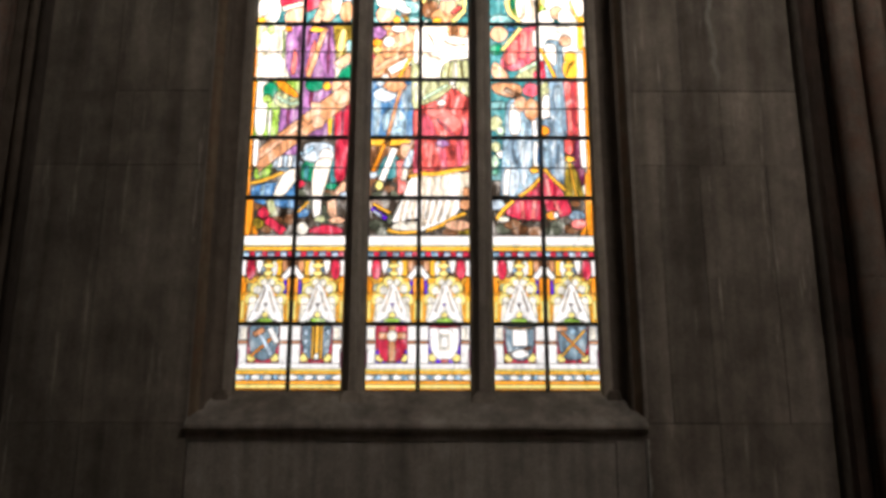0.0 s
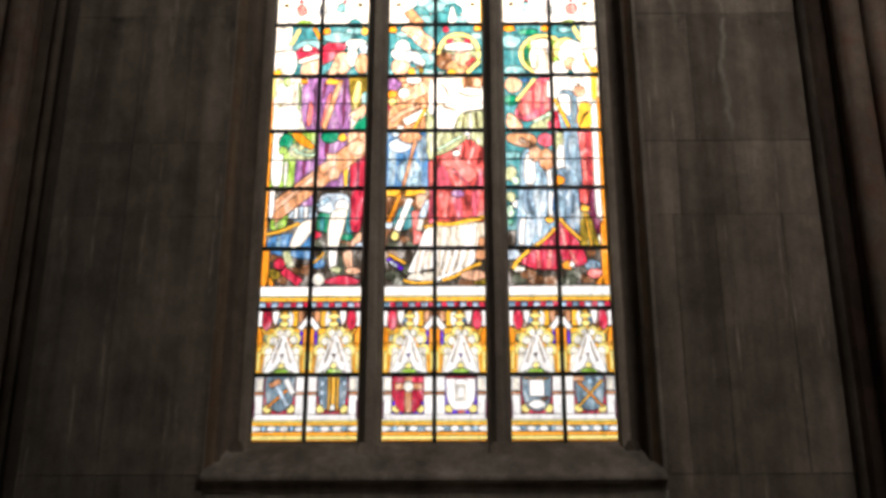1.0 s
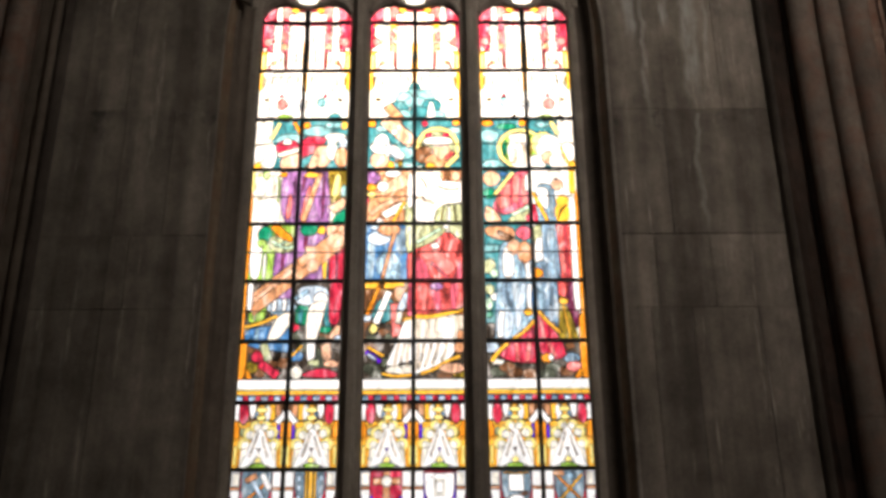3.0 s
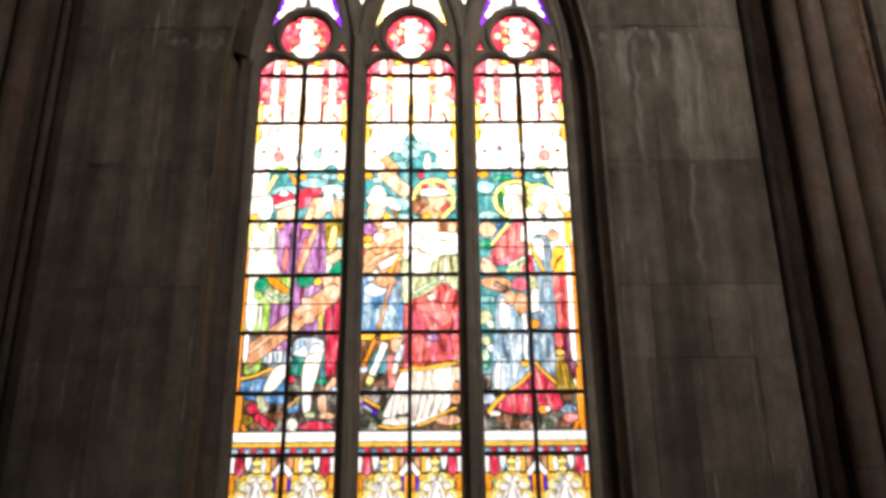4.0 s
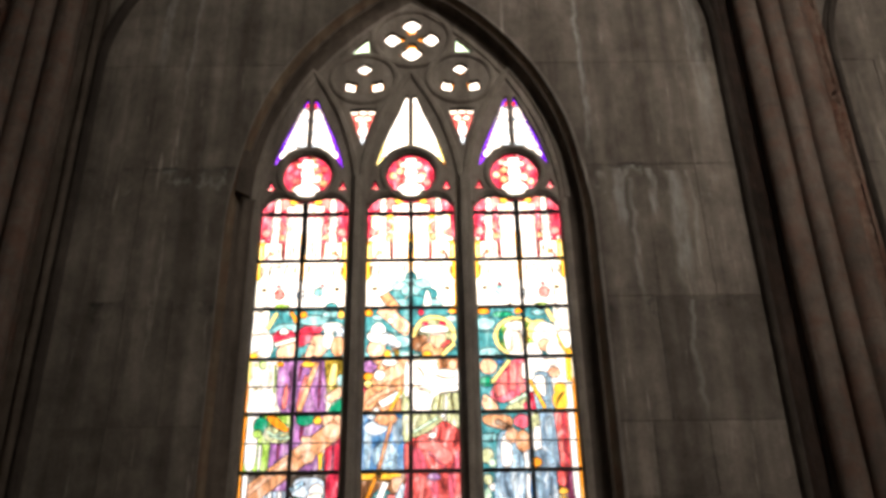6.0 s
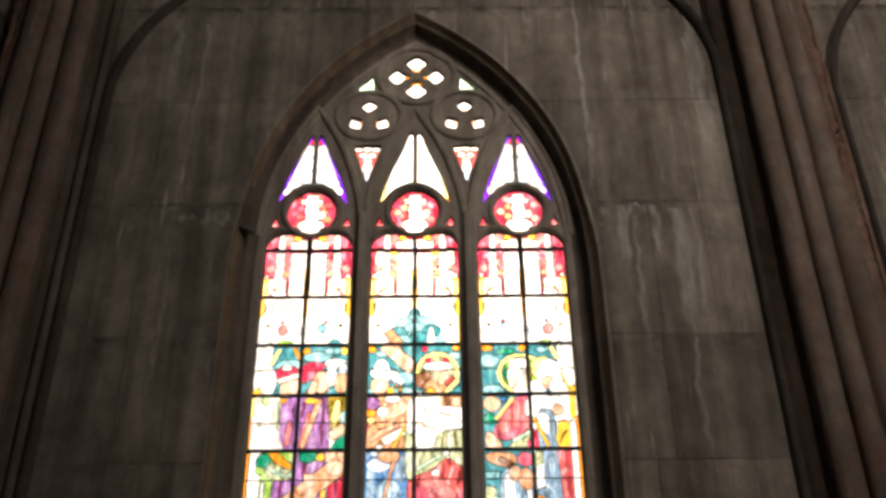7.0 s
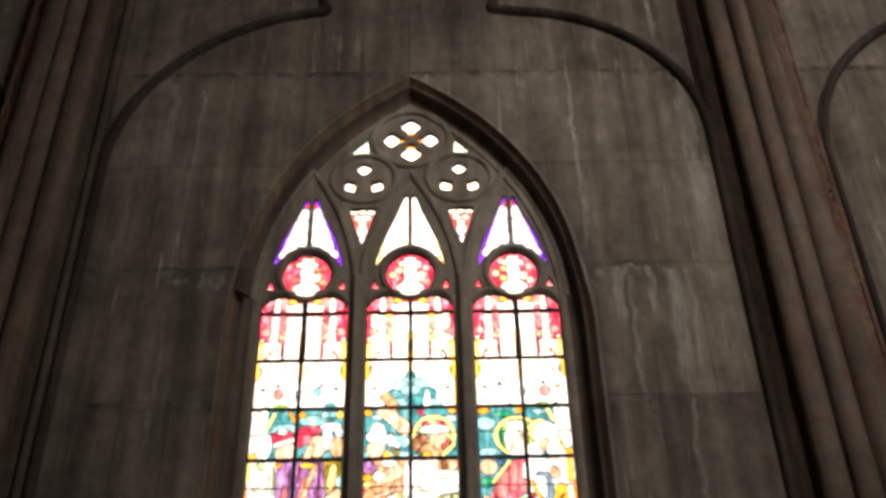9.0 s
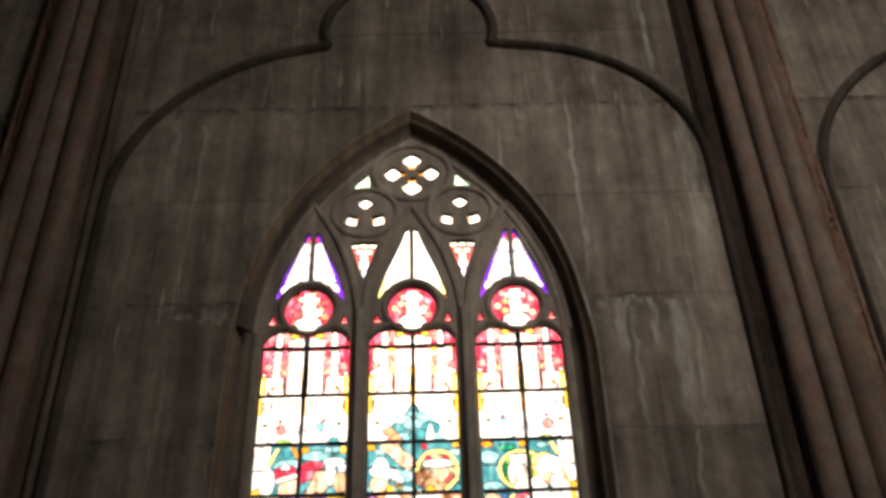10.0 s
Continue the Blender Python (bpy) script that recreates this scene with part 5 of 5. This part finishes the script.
    d.curve("steel", 0.06, 1.48, 5.0, 1.44, 5.3, 1.46, 5.72)
    d.poly("white", 1.14, 5.46, 1.36, 5.20, 1.40, 5.66, 1.16, 5.68)
    d.rect("slate", 1.40, 5.04, 1.48, 5.68)
    d.band("gold", 1.06, 5.58, 1.34, 5.06, 0.055)
    d.ell("skin", 1.58, 5.72, 0.13, 0.11)
    d.ell("cream", 1.52, 5.92, 0.16, 0.07)
    d.lobes("gold", 1.66, 5.20, 0.16, 0.20, 1.68, 5.40, 0.14, 0.14)
    d.curve("olive", 0.016, 1.58, 5.12, 1.64, 5.26, 1.74, 5.34)
    d.rect("white", 1.80, 5.02, 1.94, 5.5)
    d.rect("gold", 1.82, 5.55, 1.96, 6)
    d.rect("orange", 1.93, 5, 2, 5.6)
    # sixth row
    d.rect("teal", 0, 6, 1.7, 7)
    d.ell("aqua", 0.16, 6.68, 0.24, 0.13)
    d.ell("aqua", 0.24, 6.10, 0.24, 0.10)
    d.ell("green", 0.55, 6.86, 0.22, 0.07, 9)
    d.ell("orange", 0.14, 6.93, 0.14, 0.07, 8)
    d.ell("orange", 0.90, 6.93, 0.09, 0.07, 8)
    d.ell("aqua", 1.34, 6.90, 0.16, 0.06, 8)
    d.ell("yellow", 0.86, 6.42, 0.53, 0.395, 18)
    d.ell("lime", 0.86, 6.42, 0.44, 0.33, 16)
    d.ell("green", 0.50, 6.44, 0.06, 0.15, 8)
    d.ell("white", 0.82, 6.36, 0.26, 0.36)
    d.ell("cream", 0.82, 6.64, 0.24, 0.09)
    d.curve("linen", 0.05, 0.68, 6.12, 0.74, 6.28, 0.72, 6.42)
    d.curve("linen", 0.04, 0.90, 6.10, 0.94, 6.30, 0.88, 6.52)
    d.rect("cream", 1.66, 6, 2, 7)
    d.ell("white", 1.84, 6.78, 0.12, 0.22)
    d.ell("white", 1.86, 6.36, 0.14, 0.20)
    d.band("yellow", 1.52, 6.97, 1.66, 6.70, 0.07)
    d.ell("gold", 1.92, 6.10, 0.08, 0.09, 8)
    d.ell("yellow", 1.34, 6.52, 0.28, 0.23, 14)
    d.ell("olive", 1.02, 6.40, 0.07, 0.18, 9)
    d.ell("white", 1.46, 6.40, 0.28, 0.30)
    d.ell("white", 1.20, 6.16, 0.20, 0.14)
    d.ell("skin", 1.42, 6.24, 0.14, 0.13)
    d.ell("white", 1.60, 6.16, 0.16, 0.16, 9)
    d.band("gold", 1.70, 6.45, 1.86, 6.10, 0.04)
    # foot of the gables
    d.ell("aqua", 0.52, 7.36, 0.11, 0.10, 9)
    d.poly("brown", 0.58, 7.0, 0.86, 7.0, 0.72, 7.10)
    d.ell("pink", 1.50, 7.32, 0.14, 0.12, 9)
    d.ell("lime", 1.42, 7.04, 0.16, 0.07, 8)
    d.rect("pink", 1.62, 7.0, 1.82, 7.07)


SHIELDS = ((shield_tools, shield_ladder), (shield_cross, shield_white), (shield_square, shield_saltire))
LABELS = ("stained glass lancet of purple, green and red draped shapes", "stained glass lancet of white and red draped shapes", "stained glass lancet of pale blue and rose draped shapes")
lights = []
for k, (xc, draw) in enumerate(zip(LANCETS, (left_scene, middle_scene, right_scene))):
    d = Design(xc)
    canopy_rows(d, k != 1)
    d.free = True
    draw(d)
    d.free = False
    base_rows(d, [f(d) for f in SHIELDS[k]])
    light = empty("lancet_glazing", LABELS[k], "stained glass", group="lancets of the window")
    lights.append(light)
    for row in range(10):
        for col in range(2):
            b = [d.at(col, row), d.at(col + 1, row), d.at(col + 1, row + 1), d.at(col, row + 1)]
            lo, hi, x0, x1 = b[0][1], b[2][1], b[0][0], b[1][0]
            near = []
            for c, shape in d.shapes:
                q = [p for o in shape for p in o] if isinstance(shape[0], list) else shape
                if max(p[1] for p in q) > lo and min(p[1] for p in q) < hi and max(p[0] for p in q) > x0 and min(p[0] for p in q) < x1:
                    near.append((c, shape))
            glaze(light, "glass_panel", [b], [("cream", b)] + near)


# glass of the tracery lights
def tracery_light(name, label, bound, shapes, more=()):
    ob = empty(name, label, "stained glass", group="tracery lights of the window")
    glaze(ob, "glass_panel", [bound, *more], shapes, y=-0.026)


def oval(cx, cz, rx, rz, n=10):
    return [(cx + rx * math.cos(2 * math.pi * i / n), cz + rz * math.sin(2 * math.pi * i / n)) for i in range(n)]


def square(x0, z0, x1, z1):
    return [(x0, z0), (x1, z0), (x1, z1), (x0, z1)]


dots = random.Random(11)
for i, xc in enumerate(LANCETS):
    s = [("crimson", oval(xc, 10.43, 0.285, 0.335, 24))]
    for k in range(14):
        a = 2 * math.pi * k / 14
        rr = 0.20 if k % 2 else 0.13
        s.append((dots.choice(("pink", "rose", "skin", "tan", "red")), oval(xc + rr * math.cos(a), 10.43 + 1.17 * rr * math.sin(a), 0.045, 0.055, 8)))
    s += [("cream", square(xc - 0.115, 10.555, xc + 0.115, 10.62)), ("white", square(xc - 0.06, 10.26, xc + 0.06, 10.68)), ("white", oval(xc, 10.235, 0.15, 0.10)),
          ("cream", oval(xc + 0.10, 10.39, 0.055, 0.06, 8)), ("white", oval(xc, 10.47, 0.075, 0.09))]
    tracery_light("roundel_glazing", "round red stained glass light with white cross shape", oval(xc, 10.43, 0.285, 0.335, 24), s)
    for sd in (-1, 1):
        bound = [(xc + sd * x, z) for x, z in ((0.0, 10.76), (0.39, 10.76), (0.10, 11.66), (0.0, 11.66))]
        tip = [(xc + sd * x, z) for x, z in ((0.22, 10.76), (0.28, 10.50), (0.43, 10.50), (0.39, 10.76))]
        if i == 1:
            s = [("yellow", bound), ("white", [(xc + sd * x, z) for x, z in ((0.0, 10.80), (0.20, 10.74), (0.36, 10.58), (0.275, 11.02), (0.06, 11.62), (0.0, 11.62))]),
                 ("cream", [(xc + sd * x, z) for x, z in ((0.0, 10.86), (0.05, 10.86), (0.05, 11.5), (0.0, 11.5))])]
            if sd > 0:
                s.append(("orange", square(xc + 0.33, 10.50, xc + 0.42, 10.62)))
        else:
            s = [("violet", bound)]
            for k in range(11):
                z = 11.44 - k * 0.062
                w = (11.70 - z) * 0.36
                s.append(("white" if k % 3 else "pale", oval(xc + sd * (0.01 + w * 0.44), z, w * 0.46, 0.05, 9)))
                s.append(("white", oval(xc + sd * (w * 0.86), z - 0.02, 0.042, 0.033, 8)))
            s.append(("crimson", oval(xc + sd * 0.045, 11.50, 0.025, 0.045, 8)))
            s.append(("white", oval(xc + sd * 0.27, 10.74, 0.07, 0.07, 8)))
        tracery_light("dagger_glazing", "white and yellow dagger-shaped glass light" if i == 1 else "white and violet dagger-shaped glass light", bound, s, [tip])
for x in (-0.555, 0.595):
    b = [(x - 0.19, 11.45), (x + 0.19, 11.45), (x + 0.05, 10.83), (x - 0.05, 10.83)]
    s = [("red", b)] + [("cream", oval(x + dx, z, 0.048, 0.04, 9)) for dx, z in ((-0.10, 11.385), (0.0, 11.39), (0.10, 11.385), (-0.05, 11.29), (0.05, 11.29), (0.0, 11.21))]
    s += [("pink", oval(x, 11.34, 0.03, 0.02, 6)), ("white", oval(x, 11.10, 0.055, 0.09, 9)), ("pale", oval(x, 10.95, 0.045, 0.07, 7))]
    tracery_light("drop_glazing", "small red and cream triangular glass light", b, s)
for p in CORNERS:
    cx, cz = sum(q[0] for q in p) / 3, sum(q[1] for q in p) / 3
    b = [(cx - 0.075, cz - 0.07), (cx + 0.075, cz - 0.07), (cx + 0.075, cz + 0.11), (cx - 0.075, cz + 0.11)]
    tracery_light("corner_glazing", "tiny red corner glass light", b, [("crimson", b), ("pink", oval(cx, cz - 0.01, 0.028, 0.03, 7))])


def foil_light(p, name, label, rim):
    cx, cz = sum(q[0] for q in p) / len(p), sum(q[1] for q in p) / len(p)
    core = [(cx + (x - cx) * 0.86, cz + (z - cz) * 0.86) for x, z in p]
    hull = [(cx + 0.19 * math.cos(a), cz + 0.19 * math.sin(a)) for a in (radians(22.5 + 45 * j) for j in range(8))]
    # the bulb and the neck of the clear pane
    tracery_light(name, label, hull, [(rim, hull), ("white", [core[:7] + core[-6:], core[6:14]])])


for p in TREFOILS:
    foil_light(p, "trefoil_glazing", "clear white glass foil with orange rim", "orange")
for p in QUATREFOIL:
    foil_light(p, "quatrefoil_glazing", "clear white glass foil of the quatrefoil", "orange")
for p in SPANDRELS:
    b = [(x + (x - sum(q[0] for q in p) / 3) * 0.25, z + (z - sum(q[1] for q in p) / 3) * 0.25) for x, z in p]
    tracery_light("spandrel_glazing", "pale green triangular glass light", b, [("mint", b)])


# ---- iron bars before the glass ----
for xc, light in zip(LANCETS, lights):
    for i, z in enumerate(ROWS[1:10]):
        part("saddle_bar", box(xc - HALF - 0.01, -0.035, z - 0.019, xc + HALF + 0.01, -0.008, z + 0.019, 0.004), IRON, light, "black iron saddle bar" if i == 0 else "")
    for v in (3, 4, 5, 6):
        z = (ROWS[v] + ROWS[v + 1]) / 2
        part("glazing_rod", box(xc - HALF, -0.018, z - 0.005, xc + HALF, -0.009, z + 0.005), IRON, light)
    wide = 0.034 if xc else 0.026
    part("lead_sheath", prism([(xc - wide, ROWS[8]), (xc + wide * 0.8, ROWS[8]), (xc + wide, ROWS[8] + 0.3), (xc + wide * 0.9, 10.10), (xc - wide, 10.10), (xc - wide * 0.8, ROWS[8] + 0.35)], -0.007, 0.012), LEAD, light)
    part("stanchion", box(xc - 0.02, -0.04, SILL - 0.01, xc + 0.02, -0.01, 10.14, 0.004), IRON, light)

# ---- blind arch mouldings on the bay walls ----
HOLLOW = [(0.062, WALL + 0.01), (0.062, WALL - 0.045), (0.045, WALL - 0.085), (0.015, WALL - 0.105), (-0.015, WALL - 0.100), (-0.030, WALL - 0.07),
          (-0.040, WALL - 0.055), (-0.055, WALL - 0.065), (-0.070, WALL - 0.050), (-0.075, WALL + 0.01)]


def blind_arch(xc):
    ob = empty("blind_arch", "dark stone trefoil blind arch moulding on the wall", "moulding", group="blind arches")
    top = arc(0, 15.03, 1.13, -17, 197, 44)
    foot = top[0][1]
    for sx, cx, cz, r, end in ((-1, 0.75, 11.82, 2.873, 82.6), (1, 1.347, 12.346, 2.286, 86.0)):
        run = lambda pts: [(xc + sx * x, z) for x, z in pts]
        prof = [(sx * a, y) for a, y in HOLLOW]
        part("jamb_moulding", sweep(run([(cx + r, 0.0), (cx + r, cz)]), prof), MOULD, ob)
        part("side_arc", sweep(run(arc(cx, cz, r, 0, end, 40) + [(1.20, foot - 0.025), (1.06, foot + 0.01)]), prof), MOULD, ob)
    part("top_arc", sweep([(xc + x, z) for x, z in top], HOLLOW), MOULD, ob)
    return ob


blind_arch(0.0)
blind_arch(8.58)
blind_arch(-8.6)


rng = random.Random(5)


# ---- piers of clustered shafts between the bays ----
def drum_shape(r, h):
    """One turned drum of a shaft, its arrises eased."""
    bm = bmesh.new()
    rings = [[bm.verts.new((q * math.cos(2 * math.pi * i / 28), q * math.sin(2 * math.pi * i / 28), z)) for i in range(28)]
             for q, z in ((r - 0.003, 0.0), (r, 0.004), (r, 0.018), (r + 0.001, h * 0.4), (r, h - 0.018), (r, h - 0.004), (r - 0.003, h))]
    for a, b in zip(rings, rings[1:]):
        for i in range(28):
            bm.faces.new((a[i], a[(i + 1) % 28], b[(i + 1) % 28], b[i]))
    return bm


def rough_strip(at, d0, d1, y, sx):
    """A flat fillet with a broken, weathered edge and face."""
    bm = bmesh.new()
    rows = []
    for i in range(735):
        z = i * 0.03
        wear = noise.fractal(Vector((sx * 3.1, 0.5, z * 1.7)), 0.8, 2.0, 4)
        chip = noise.fractal(Vector((sx * 7.7, 2.5, z * 2.6)), 0.7, 2.1, 4)
        bite = max(0.0, noise.fractal(Vector((sx * 1.3, 4.5, z * 5.5)), 0.6, 2.2, 4))
        edge, face = d0 + 0.03 * wear, y + 0.014 * chip
        mid = d0 + 0.08 + 0.06 * chip + 0.05 * bite
        rows.append([bm.verts.new((at(d), v, z)) for d, v in ((edge, WALL + 0.02), (edge, face + 0.03), (edge + 0.02, face - 0.01), (mid, face - 0.022 + 0.03 * bite),
                                                              (mid + 0.022, face + 0.052 + 0.02 * wear), (mid + 0.05, face + 0.045), (d1 - 0.055, face + 0.004 + 0.03 * bite), (d1 - 0.02, face + 0.008),
                                                              (d1, face + 0.045), (d1, WALL + 0.02))])
    for p, q in zip(rows, rows[1:]):
        for j in range(len(p) - 1):
            bm.faces.new((p[j], p[j + 1], q[j + 1], q[j]))
    return bm


def pier(x0, sx, hollow, bead):
    """x0: the edge of the pier by the window bay; sx: 1 where it lies east of the bay."""
    ob = empty("pier", "engaged stone pier of clustered round shafts with worn reddish patches", "pier", group="piers of the bay")
    at = lambda d: x0 + sx * d

    def block(d0, d1, y):
        a, b = sorted((at(d0), at(d1)))
        return box(a, y, 0, b, WALL + 0.02, 22, 0.01)

    part("pier_core", block(0.36, 1.34, -0.45), SHAFT, ob)
    part("recess", block(0.09, 0.355, -0.40), hollow, ob, "recess beside the shafts, darkened in its colour")
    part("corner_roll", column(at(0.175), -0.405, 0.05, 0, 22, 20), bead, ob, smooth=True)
    for d, y, r in ((0.503, -0.55, 0.138), (0.770, -0.60, 0.124), (1.028, -0.61, 0.148)):
        shaft = part("shaft", column(at(d), y, r - 0.004, 0, 22, 24), MOULD, ob, "round brown stone shaft in drums", smooth=True)
        z = rng.uniform(0.4, 1.2)
        drum = mesh_of("drum", drum_shape(r, 1.42), SHAFT)
        drum.polygons.foreach_set("use_smooth", [True] * len(drum.polygons))
        while z < 20:
            one = part("drum", drum, SHAFT, shaft)
            one.matrix_local = Matrix.Translation((at(d) + rng.uniform(-0.003, 0.003), y + rng.uniform(-0.003, 0.003), z)) @ Matrix.Rotation(rng.uniform(0, 6), 4, "Z")
            z += 1.421
    part("fillet", rough_strip(at, 1.165, 1.365, -0.60, sx), REDSTONE, ob, "rough weathered reddish stone edge")
    return ob


pier(3.49, 1, SHADED_RECESS, SHADED_RECESS)
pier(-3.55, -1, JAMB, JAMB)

# ---- ashlar blocks of the window wall ----
COURSES = (0.0, 1.2, 2.45, 3.935, 6.36, 7.13, 8.555, 10.29, 11.85, 13.47, 14.95, 16.45, 17.95)
# courses of the window bay: foot of the course, then (end of the block, how clean its stone is) east and west of the window
BAY = {2.45: (((2.60, 1.0), (3.62, 0.9)), ((2.88, 0.95), (3.70, 0.85))),
       3.935: (((2.21, 1.12), (2.59, 0.86), (3.21, 1.05), (3.62, 1.15)), ((2.88, 1.0), (3.70, 0.85))),
       6.36: (((2.30, 1.15), (2.83, 0.88), (3.62, 1.12)), ((2.70, 1.05), (2.88, 0.95), (3.70, 0.82))),
       7.13: (((2.50, 1.08), (3.62, 0.76)), ((2.40, 1.10), (2.88, 0.95), (3.70, 0.80))),
       8.555: (((2.55, 1.05), (3.12, 1.28), (3.62, 1.08)), ((2.90, 1.05), (3.33, 0.92), (3.70, 0.85))),
       10.29: (((2.02, 0.95), (3.11, 1.02), (3.62, 1.14)), ((2.90, 1.05), (3.33, 0.95), (3.70, 0.9))),
       11.85: (((2.00, 1.12), (2.62, 1.05), (3.30, 0.96), (3.62, 1.06)), ((1.10, 1.0), (2.30, 0.95), (3.70, 0.92)))}


def block(x0, x1, z0, z1, y=WALL, clean=1.0):
    g = 0.0028
    x0, x1, z0, z1 = x0 + g, x1 - g, z0 + g, z1 - g
    side = 1 if x0 + x1 > 0 else -1
    if side < 0:
        x0, x1 = -x1, -x0
    edge = lambda z: half_width(z) + 0.002 if z > 3.8 else 0.0
    zs = [z0 + (z1 - z0) * i / 90 for i in range(91)] if edge(z0) > x0 else [z0, z1]
    keep = [(max(x0, edge(z)), z) for z in zs if max(x0, edge(z)) < x1 - 0.001]
    if len(keep) < 2:
        return
    loop = [(x1, keep[0][1]), (x1, keep[-1][1])] + keep[::-1]
    loop = [(side * x, z) for x, z in ccw(loop)]
    dy = rng.uniform(-0.004, 0.004)
    one = part("ashlar_block", prism(loop, y + dy, -0.015), ASHLAR, wall)
    one.color = (clean * 0.985, clean, clean * 0.975, 1) if side > 0 else (clean * 0.965, clean, clean * 0.965, 1)


for z0, z1 in zip(COURSES, COURSES[1:]):
    if z1 < 2.4:
        continue
    for k, sx in enumerate((1, -1)):
        inner = 1.96 if z1 < 9.9 else 1.8 if z0 < 9.7 else 0.0
        stops = [(inner, 1.0)] + list(BAY[z0][k] if z0 in BAY else ())
        while stops[-1][0] < 9.5:
            stops.append((stops[-1][0] + rng.uniform(1.5, 2.4), rng.uniform(0.88, 1.04)))
        for (a, _), (b, clean) in zip(stops, stops[1:]):
            if z0 >= 3.9 or a >= 1.9:
                block(sx * a if sx > 0 else -b, sx * b if sx > 0 else -a, z0, z1, clean=clean)
# apron under the sill, set back a little
for a, b in ((-1.955, 1.70), (1.70, 1.955)):
    part("ashlar_block", box(a + 0.003, WALL + 0.02 if b < 1.8 else WALL + 0.008, 2.45, b - 0.003, -0.015, 3.79), SILLSTONE, wall)
